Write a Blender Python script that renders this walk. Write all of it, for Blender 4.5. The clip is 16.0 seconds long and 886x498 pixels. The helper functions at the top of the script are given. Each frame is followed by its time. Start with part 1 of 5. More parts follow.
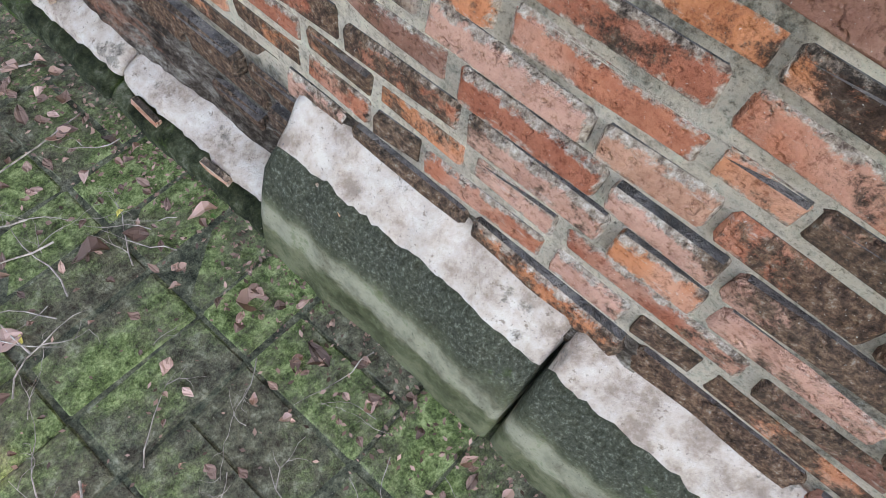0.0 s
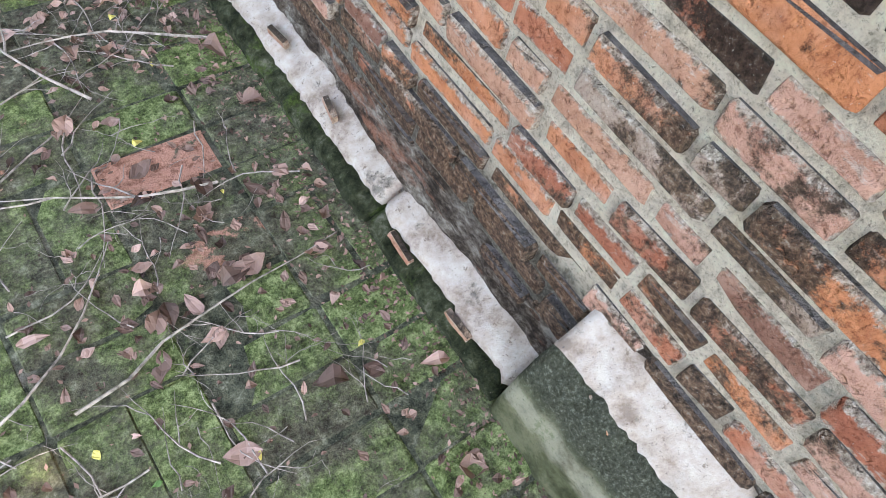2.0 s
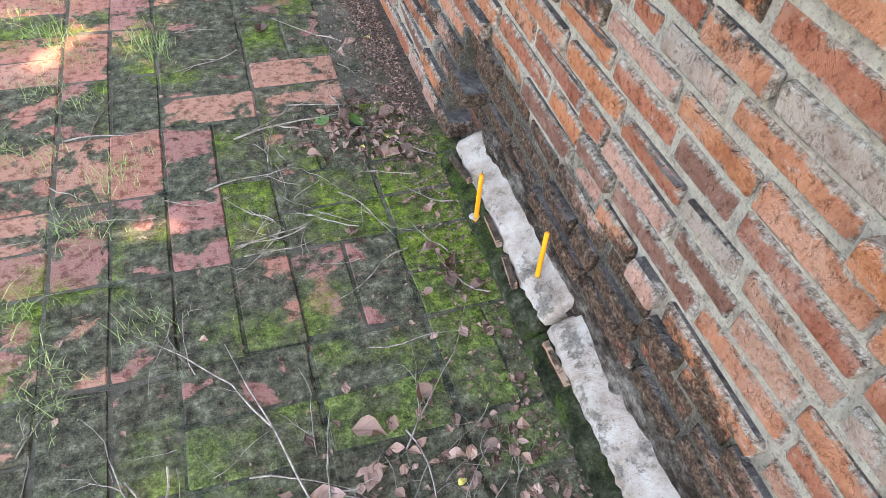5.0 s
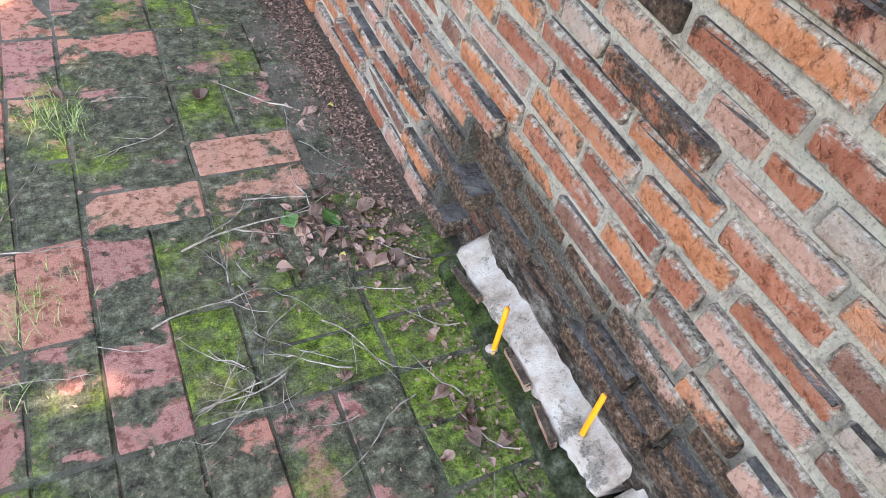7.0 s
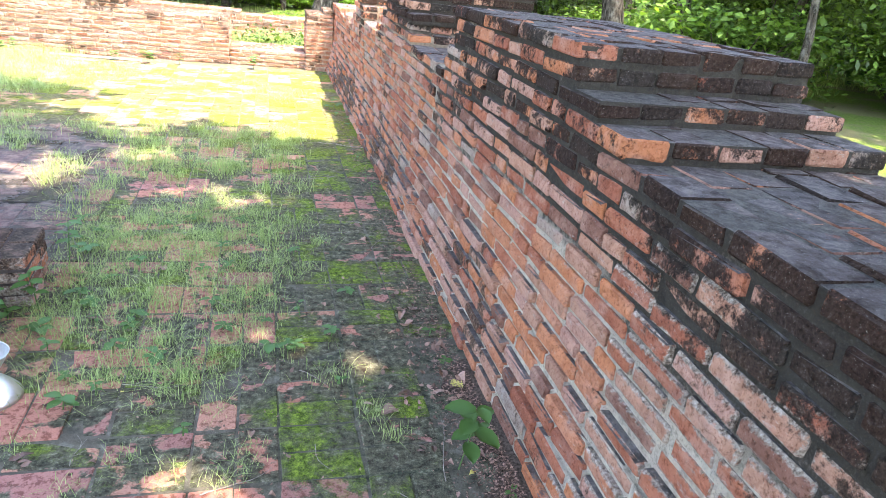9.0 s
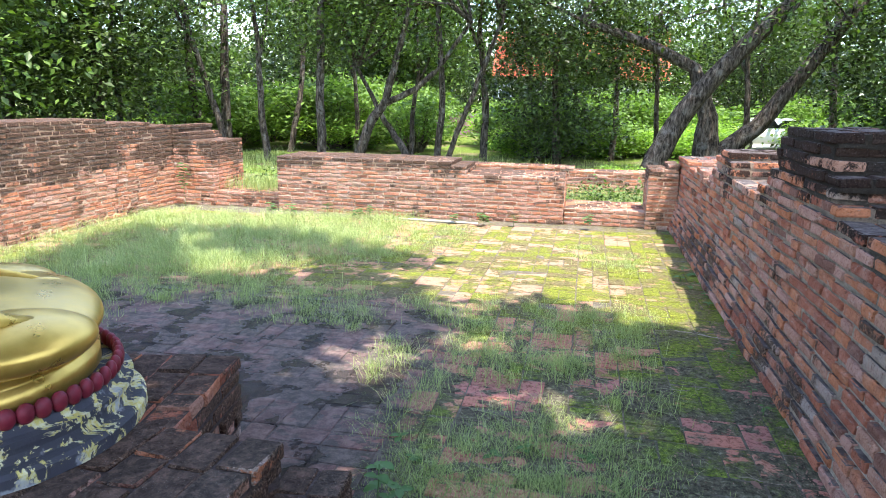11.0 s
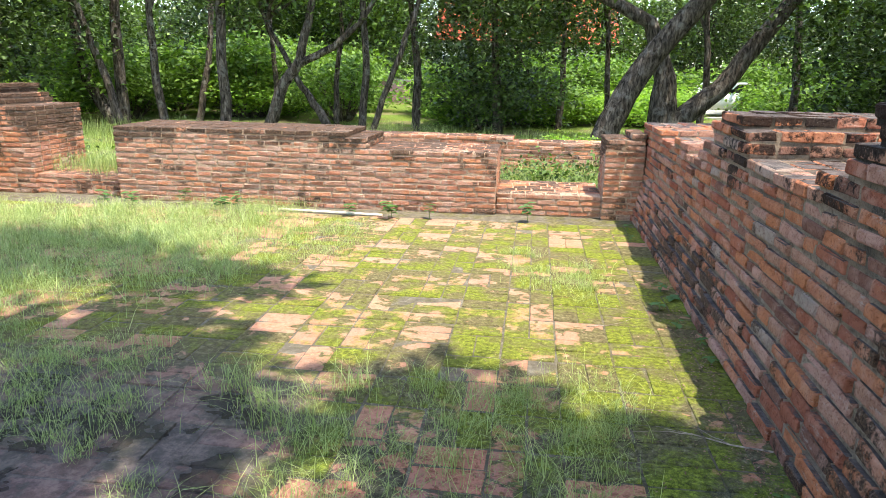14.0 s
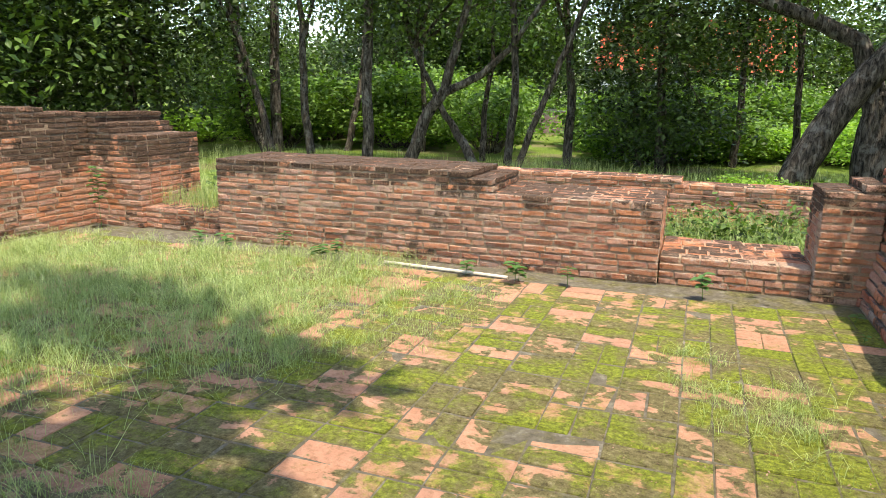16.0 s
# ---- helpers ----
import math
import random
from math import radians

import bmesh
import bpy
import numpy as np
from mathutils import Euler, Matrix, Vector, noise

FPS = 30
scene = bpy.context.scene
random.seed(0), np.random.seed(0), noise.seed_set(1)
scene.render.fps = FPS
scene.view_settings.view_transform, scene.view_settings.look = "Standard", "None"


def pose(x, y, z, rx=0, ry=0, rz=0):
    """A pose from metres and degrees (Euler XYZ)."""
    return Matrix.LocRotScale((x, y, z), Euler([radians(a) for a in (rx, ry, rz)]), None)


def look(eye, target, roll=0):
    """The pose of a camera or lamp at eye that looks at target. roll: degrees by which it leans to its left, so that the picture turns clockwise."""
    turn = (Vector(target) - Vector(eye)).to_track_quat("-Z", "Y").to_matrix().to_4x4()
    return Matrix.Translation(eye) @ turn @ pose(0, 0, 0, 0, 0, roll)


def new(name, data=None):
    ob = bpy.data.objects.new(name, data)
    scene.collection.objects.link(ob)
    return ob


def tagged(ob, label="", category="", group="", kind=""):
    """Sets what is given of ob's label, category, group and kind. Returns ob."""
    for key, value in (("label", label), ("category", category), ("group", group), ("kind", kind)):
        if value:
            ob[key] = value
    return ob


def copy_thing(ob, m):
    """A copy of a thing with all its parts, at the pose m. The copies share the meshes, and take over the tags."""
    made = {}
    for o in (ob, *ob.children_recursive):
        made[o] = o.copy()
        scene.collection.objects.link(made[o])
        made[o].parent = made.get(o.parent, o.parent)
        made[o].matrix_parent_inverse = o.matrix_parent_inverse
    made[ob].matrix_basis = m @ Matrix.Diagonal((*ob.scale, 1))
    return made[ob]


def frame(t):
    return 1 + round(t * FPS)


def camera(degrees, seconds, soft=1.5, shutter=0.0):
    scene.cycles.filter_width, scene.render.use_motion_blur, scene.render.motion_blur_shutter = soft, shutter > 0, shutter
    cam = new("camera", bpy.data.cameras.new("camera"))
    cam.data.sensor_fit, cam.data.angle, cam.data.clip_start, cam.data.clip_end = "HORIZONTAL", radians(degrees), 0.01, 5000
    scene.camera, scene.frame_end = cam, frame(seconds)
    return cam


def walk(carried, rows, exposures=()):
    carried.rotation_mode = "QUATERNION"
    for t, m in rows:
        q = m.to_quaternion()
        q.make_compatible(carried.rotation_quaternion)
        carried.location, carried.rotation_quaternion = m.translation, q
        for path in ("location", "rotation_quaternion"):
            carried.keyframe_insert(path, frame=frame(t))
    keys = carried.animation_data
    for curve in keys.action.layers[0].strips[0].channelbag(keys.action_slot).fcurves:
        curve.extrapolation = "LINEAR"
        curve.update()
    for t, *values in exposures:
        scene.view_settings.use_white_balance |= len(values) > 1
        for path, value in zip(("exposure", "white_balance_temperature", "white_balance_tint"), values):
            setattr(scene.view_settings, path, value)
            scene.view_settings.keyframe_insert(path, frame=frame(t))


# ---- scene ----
cam = camera(67.2, 16.0, 0.8)
PATH = [
    (0, (-0.533, -5.178, 1.396), (0.303, -4.707, -0.359), 13.1),
    (0.5, (-0.545, -5.156, 1.403), (0.27, -4.764, -0.381), 17.6),
    (1, (-0.574, -5.06, 1.435), (0.225, -4.643, -0.351), 19.9),
    (1.5, (-0.638, -4.884, 1.494), (0.169, -4.359, -0.259), 20.4),
    (2, (-0.716, -4.668, 1.52), (0.093, -4.016, -0.189), 18.7),
    (2.5, (-0.778, -4.469, 1.555), (-0.012, -3.673, -0.112), 15.1),
    (3, (-0.705, -4.207, 1.573), (-0.034, -3.235, -0.041), 11.1),
    (3.5, (-0.663, -4.0, 1.59), (-0.114, -2.878, 0.028), 8.5),
    (4, (-0.71, -3.823, 1.574), (-0.258, -2.605, 0.053), 5.2),
    (4.2, (-0.735, -3.738, 1.554), (-0.289, -2.51, 0.04), 4.6),
    (6.5, (-0.732, -3.006, 1.352), (-0.019, -1.949, -0.189), 12.8),
    (6.6, (-0.75, -2.972, 1.383), (-0.027, -1.928, -0.162), 12.9),
    (7, (-0.815, -2.901, 1.407), (-0.053, -1.799, -0.077), 14.0),
    (7.5, (-0.887, -2.84, 1.502), (-0.111, -1.57, 0.166), 14.4),
    (8, (-0.957, -2.756, 1.606), (-0.224, -1.286, 0.465), 12.6),
    (8.5, (-0.994, -2.568, 1.686), (-0.309, -0.942, 0.744), 9.5),
    (9, (-1.049, -2.205, 1.74), (-0.528, -0.438, 0.962), 6.7),
    (9.5, (-1.214, -1.948, 1.788), (-1.033, -0.054, 1.171), 5.2),
    (10, (-1.351, -1.728, 1.85), (-1.502, 0.21, 1.379), 3.4),
    (10.2, (-1.343, -1.603, 1.842), (-1.594, 0.334, 1.411), 2.4),
    (12.3, (-1.24, 0.248, 1.631), (-1.687, 2.14, 1.163), 0.2),
    (12.5, (-1.272, 0.388, 1.618), (-1.709, 2.282, 1.148), 0.4),
    (13, (-1.237, 0.738, 1.595), (-1.594, 2.648, 1.121), 1.0),
    (13.5, (-1.155, 1.151, 1.582), (-1.416, 3.072, 1.087), 1.1),
    (14, (-1.179, 1.536, 1.568), (-1.43, 3.449, 1.041), 0.8),
    (14.5, (-1.168, 1.933, 1.561), (-1.43, 3.848, 1.048), 1.0),
    (15, (-1.179, 2.327, 1.56), (-1.482, 4.246, 1.085), 1.8),
    (15.5, (-1.272, 2.7, 1.54), (-1.715, 4.598, 1.089), 1.7),
    (16, (-1.328, 3.099, 1.513), (-2.016, 4.923, 1.067), 0.7),
]
EXPOSURES = [(0, 3.9, 8300, 14), (2.5, 4.1, 8300, 14), (4.2, 4.1, 8300, 14), (7.5, 4.25, 8000, 14), (8.6, 4.15, 7500, 14), (9.5, 3.5, 6600, 14), (10.2, 3.1, 6350, 15), (12.3, 2.7, 6700, 10), (15, 2.35, 7100, 8), (16, 2.12, 7300, 7)]
walk(cam, [(t, look(eye, target, roll)) for t, eye, target, roll in PATH], EXPOSURES)

# ---- world and sun ----
SUN = Vector((0.27, -0.21, 1.0)).normalized()
world = bpy.data.worlds.new("sky")
scene.world = world
world.use_nodes = True
wn = world.node_tree
sky = wn.nodes.new("ShaderNodeTexSky")
sky.sky_type = "NISHITA"
sky.sun_disc = False
sky.sun_elevation = math.asin(SUN.z)
sky.sun_rotation = math.atan2(SUN.x, SUN.y)
wn.links.new(sky.outputs[0], wn.nodes["Background"].inputs[0])
wn.nodes["Background"].inputs[1].default_value = 0.15
sun = new("sun", bpy.data.lights.new("sun", "SUN"))
sun.data.energy, sun.data.angle, sun.data.color = 2.0, radians(0.6), (1.0, 0.95, 0.86)
sun.matrix_world = look(SUN * 40, (0, 0, 0))


# ---- material helpers ----
class Nodes:
    """A node material under construction."""

    def __init__(self, name, rough=0.9):
        self.m = bpy.data.materials.new(name)
        self.m.use_nodes = True
        self.t = self.m.node_tree
        self.b = self.t.nodes["Principled BSDF"]
        self.b.inputs["Roughness"].default_value = rough
        self.b.inputs["Specular IOR Level"].default_value = 0.3 if rough < 0.8 else 0.08
        self.pos = self.add("ShaderNodeNewGeometry").outputs["Position"]

    def add(self, kind, **given):
        n = self.t.nodes.new(kind)
        for key, value in given.items():
            setattr(n, key, value)
        return n

    def put(self, socket, value):
        if isinstance(value, bpy.types.NodeSocket):
            self.t.links.new(value, socket)
        elif isinstance(value, tuple) and len(value) == 3 and socket.type == "RGBA":
            socket.default_value = (*value, 1)
        else:
            socket.default_value = value

    def noise(self, scale, detail=4.0, rough=0.6, vector=None, stretch=None, warp=0.0):
        v = vector or self.pos
        if stretch:
            q = self.add("ShaderNodeMapping")
            self.put(q.inputs[0], v)
            q.inputs["Scale"].default_value = stretch
            v = q.outputs[0]
        n = self.add("ShaderNodeTexNoise")
        self.put(n.inputs["Vector"], v)
        for key, value in (("Scale", scale), ("Detail", detail), ("Roughness", rough), ("Distortion", warp)):
            n.inputs[key].default_value = value
        return n.outputs["Fac"]

    def step(self, value, low, high, a=0.0, b=1.0):
        n = self.add("ShaderNodeMapRange", interpolation_type="SMOOTHSTEP")
        for k, x in enumerate((value, low, high, a, b)):
            self.put(n.inputs[k], x)
        return n.outputs[0]

    def calc(self, how, a, b=0.0):
        n = self.add("ShaderNodeMath", operation=how)
        self.put(n.inputs[0], a)
        self.put(n.inputs[1], b)
        return n.outputs[0]

    def mix(self, fac, a, b, how="MIX"):
        n = self.add("ShaderNodeMix", data_type="RGBA", blend_type=how)
        self.put(n.inputs[0], fac)
        self.put(n.inputs[6], a)
        self.put(n.inputs[7], b)
        return n.outputs[2]

    def ramp(self, value, stops, how="LINEAR"):
        n = self.add("ShaderNodeValToRGB")
        n.color_ramp.interpolation = how
        e = n.color_ramp.elements
        while len(e) < len(stops):
            e.new(0.5)
        for k, (at, colour) in enumerate(stops):
            e[k].position, e[k].color = at, (*colour, 1)
        self.put(n.inputs[0], value)
        return n.outputs[0]

    def axis(self):
        n = self.add("ShaderNodeSeparateXYZ")
        self.put(n.inputs[0], self.pos)
        return n.outputs

    def random(self, island):
        if island:
            return self.add("ShaderNodeNewGeometry").outputs["Random Per Island"]
        return self.add("ShaderNodeObjectInfo").outputs["Random"]

    def rim(self, long, high, wide):
        """Where a piece of about that length and height ends, ragged, in its own measures."""
        t = self.add("ShaderNodeTexCoord")
        q = self.add("ShaderNodeSeparateXYZ")
        self.put(q.inputs[0], t.outputs["Object"])
        far = [self.calc("MULTIPLY", self.calc("SUBTRACT", 0.5, self.calc("ABSOLUTE", q.outputs[i])), d) for i, d in ((0, long), (2, high))]
        near = self.calc("MINIMUM", far[0], far[1])
        near = self.calc("ADD", near, self.calc("MULTIPLY", self.calc("SUBTRACT", self.noise(38, 6, 0.75), 0.5), 0.055))
        return self.step(near, wide, wide * 0.35)

    def done(self, colour, height=None, strength=0.5, distance=0.01, rough=None):
        self.put(self.b.inputs["Base Color"], colour)
        if rough is not None:
            self.put(self.b.inputs["Roughness"], rough)
        if height is not None:
            n = self.add("ShaderNodeBump")
            n.inputs["Strength"].default_value = strength
            n.inputs["Distance"].default_value = distance
            self.put(n.inputs["Height"], height)
            self.put(self.b.inputs["Normal"], n.outputs[0])
        return self.m


def plain(name, colour, rough=0.7, vary=0.25, scale=30.0, metal=0.0):
    n = Nodes(name, rough)
    g = n.noise(scale, 5)
    dark = tuple(c * (1 - vary) for c in colour)
    light = tuple(min(1, c * (1 + vary)) for c in colour)
    n.b.inputs["Metallic"].default_value = metal
    return n.done(n.ramp(g, [(0.3, dark), (0.7, light)]), g, 0.3, 0.004)


BRICK_TONES = [(0.0, (0.54, 0.205, 0.10)), (0.18, (0.43, 0.155, 0.09)), (0.34, (0.50, 0.27, 0.20)), (0.48, (0.36, 0.125, 0.075)),
               (0.60, (0.52, 0.21, 0.115)), (0.72, (0.25, 0.12, 0.085)), (0.82, (0.47, 0.245, 0.165)), (0.96, (0.40, 0.30, 0.24))]


def brick_material(name, island, dark=0.0, top=None, foot=0.0, begin=0.0, limed=0.8, cap=0.0):
    """Weathered red brick; dark: how much black lichen; top: the height above which lichen takes over; foot: brown damp up to that height;
    begin: more brown crust towards the start of the walk."""
    n = Nodes(name, 0.92)
    r = n.random(island)
    x, y, z = n.axis()
    grain, blotch, wide = n.noise(75, 7, 0.78), n.noise(15, 7, 0.74, warp=0.4), n.noise(1.7, 5, 0.6)
    speck = n.noise(210, 4, 0.75)
    colour = n.ramp(r, BRICK_TONES, "CONSTANT")
    if cap:
        colour = n.mix(0.35, colour, (0.52, 0.27, 0.155))
    colour = n.mix(n.step(blotch, 0.40, 0.68, 0, 0.6), colour, n.mix(1.0, colour, (0.55, 0.42, 0.38), "MULTIPLY"))
    colour = n.mix(n.step(n.noise(6, 4, 0.6), 0.48, 0.68, 0, 0.45), colour, (0.56, 0.33, 0.25))
    colour = n.mix(n.step(grain, 0.50, 0.36, 0, 0.8), colour, n.mix(1.0, colour, (0.42, 0.34, 0.30), "MULTIPLY"))
    if not island:
        edge = [(0.36, (0.22, 0.14, 0.095)), (0.50, (0.40, 0.27, 0.185)), (0.64, (0.56, 0.43, 0.33))] if cap else [(0.36, (0.07, 0.055, 0.045)), (0.50, (0.30, 0.25, 0.20)), (0.64, (0.58, 0.51, 0.43))]
        colour = n.mix(n.calc("MULTIPLY", n.rim(0.30, 0.06, 0.011), 0.85), colour, n.ramp(grain, edge))
    lime = n.step(n.noise(11, 7, 0.8, stretch=(1, 0.7, 2.2)), 0.57 - (0.05 if cap else 0), 0.66, 0, limed)
    colour = n.mix(lime, colour, n.ramp(grain, [(0.35, (0.25, 0.21, 0.18)), (0.6, (0.58, 0.51, 0.44))]))
    stain = n.calc("ADD", n.calc("MULTIPLY", wide, 0.70), n.calc("MULTIPLY", n.noise(9 if cap else 20, 8, 0.8), 0.42))
    stain = n.calc("ADD", stain, dark)
    if top is not None:
        reach = n.calc("MULTIPLY", n.step(y, -2.0, -1.2), n.calc("MAXIMUM", n.step(y, 2.8, 0.8, 0.3, 1.0), n.step(z, top + 0.15, top + 0.30, 0, 1.15)))
        stain = n.calc("ADD", stain, n.calc("MULTIPLY", reach, n.step(z, top - 0.18, top + 0.14, 0, 0.165)))
    if cap:
        stain = n.calc("ADD", stain, n.step(z, cap - 0.20, cap + 0.16, 0, 0.19))
        stain = n.calc("ADD", stain, n.step(n.noise(2.6, 5, 0.65, stretch=(1, 1, 0.35)), 0.52, 0.64, 0, 0.10))
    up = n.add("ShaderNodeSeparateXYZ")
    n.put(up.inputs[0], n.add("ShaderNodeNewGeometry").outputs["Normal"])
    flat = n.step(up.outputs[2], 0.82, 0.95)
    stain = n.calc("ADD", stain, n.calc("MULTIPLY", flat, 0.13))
    if foot:
        stain = n.calc("ADD", stain, n.calc("MULTIPLY", n.step(z, foot, foot * 0.45), n.step(y, -1.2, -2.2, 0.07, 0.27)))
        stain = n.calc("ADD", stain, n.step(y, 2.0, 4.0, 0, 0.04))
    if begin:
        stain = n.calc("ADD", stain, n.step(y, -3.9, -4.7, 0, begin))
        band = n.calc("MULTIPLY", n.step(z, 0.62, 0.86), n.calc("MULTIPLY", n.step(z, 1.42, 1.25), n.step(y, -1.0, -1.5)))
        stain = n.calc("ADD", stain, n.calc("MULTIPLY", n.calc("MULTIPLY", band, n.step(y, -3.1, -2.4)), 0.13))
    stain = n.calc("ADD", stain, n.calc("MULTIPLY", n.calc("SUBTRACT", n.calc("FRACT", n.calc("MULTIPLY", r, 5.7)), 0.4), 0.09 if cap else 0.15))
    crust = n.ramp(grain, [(0.34, (0.012, 0.010, 0.008)), (0.47, (0.055, 0.036, 0.026)), (0.57, (0.15, 0.088, 0.055)), (0.70, (0.33, 0.29, 0.24))])
    if top is not None:
        crust = n.mix(n.step(z, top - 0.30, top + 0.05, 0, 0.9), crust, n.ramp(grain, [(0.36, (0.005, 0.005, 0.0045)), (0.56, (0.016, 0.014, 0.013)), (0.72, (0.085, 0.08, 0.072))]))
    # flat tops: lichen tone; with top set, greyed by sky reflection put into colour
    worn_sheen = [(0.36, (0.035, 0.033, 0.033)), (0.5, (0.11, 0.10, 0.098)), (0.64, (0.22, 0.19, 0.175))] if top is not None else [(0.36, (0.020, 0.017, 0.014)), (0.5, (0.065, 0.050, 0.040)), (0.64, (0.19, 0.12, 0.09))]
    crust = n.mix(n.calc("MULTIPLY", flat, 0.8), crust, n.ramp(blotch, worn_sheen))
    colour = n.mix(n.step(stain, 0.67, 0.73, 0, 0.95), colour, crust)
    colour = n.mix(n.step(speck, 0.65, 0.70, 0, 0.7), colour, (0.60, 0.56, 0.50))
    colour = n.mix(n.step(speck, 0.36, 0.30, 0, 0.75), colour, (0.03, 0.025, 0.02))
    height = n.calc("ADD", n.calc("MULTIPLY", blotch, 1.2), n.calc("ADD", n.calc("MULTIPLY", grain, 0.45), n.calc("MULTIPLY", n.step(n.noise(40, 3, 0.5), 0.30, 0.42), 0.4)))
    return n.done(colour, height, 1.0, 0.026)


def mortar_material(name, light, top=None, foot=0.0, begin=0.0, cap=0.0):
    n = Nodes(name, 0.95)
    x, y, z = n.axis()
    wide, mid, fine = n.noise(1.9, 5, 0.6), n.noise(30, 8, 0.8), n.noise(130, 6, 0.85)
    colour = n.ramp(mid, [(0.32, tuple(0.40 * c for c in light)), (0.5, light), (0.7, tuple(min(0.8, 1.3 * c) for c in light))])
    if top is not None:
        colour = n.mix(n.step(y, 0.5, 3.5, 0, 0.8), colour, n.ramp(mid, [(0.34, (0.13, 0.085, 0.055)), (0.5, (0.30, 0.20, 0.13)), (0.66, (0.50, 0.37, 0.26))]))
    stain = n.calc("ADD", n.calc("MULTIPLY", wide, 0.65), n.calc("MULTIPLY", mid, 0.44))
    if top is not None:
        reach = n.calc("MULTIPLY", n.step(y, -2.0, -1.4), n.calc("MAXIMUM", n.step(y, 2.8, 0.8, 0.3, 1.0), n.step(z, top + 0.15, top + 0.30)))
        stain = n.calc("ADD", stain, n.calc("MULTIPLY", reach, n.step(z, top - 0.40, top + 0.05, 0, 0.27)))
    if cap:
        stain = n.calc("ADD", stain, n.step(z, cap - 0.12, cap + 0.10, 0, 0.14))
    if foot:
        stain = n.calc("ADD", stain, n.calc("MULTIPLY", n.step(z, foot, foot * 0.45), n.step(y, -1.2, -2.2, 0.07, 0.24)))
    if begin:
        stain = n.calc("ADD", stain, n.step(y, -3.3, -4.6, 0, begin))
    if top is not None:
        black = n.calc("MULTIPLY", reach, n.step(z, top - 0.45, top))
    else:
        black = 0.0
    grime_sheen = n.ramp(fine, [(0.33, (0.018, 0.016, 0.014)), (0.48, (0.08, 0.065, 0.05)), (0.6, (0.20, 0.18, 0.15)), (0.72, (0.45, 0.43, 0.38))])
    grime_sheen = n.mix(black, grime_sheen, n.ramp(fine, [(0.36, (0.006, 0.006, 0.005)), (0.55, (0.022, 0.020, 0.018)), (0.70, (0.10, 0.095, 0.085))]))
    up = n.add("ShaderNodeSeparateXYZ")
    n.put(up.inputs[0], n.add("ShaderNodeNewGeometry").outputs["Normal"])
    # upward faces greyed: the sky's sheen put into the colour over the dirt
    grime_sheen = n.mix(n.step(up.outputs[2], 0.82, 0.95, 0, 0.8), grime_sheen, n.ramp(mid, [(0.36, (0.03, 0.028, 0.028)), (0.5, (0.095, 0.088, 0.085)), (0.64, (0.19, 0.17, 0.155))]))
    colour = n.mix(n.step(stain, 0.60, 0.74, 0, 0.92), colour, grime_sheen)
    colour = n.mix(n.step(fine, 0.47, 0.36, 0, 0.75), colour, (0.12, 0.09, 0.065))
    return n.done(colour, n.calc("ADD", n.calc("MULTIPLY", mid, 1.3), n.calc("MULTIPLY", fine, 0.8)), 1.0, 0.03)


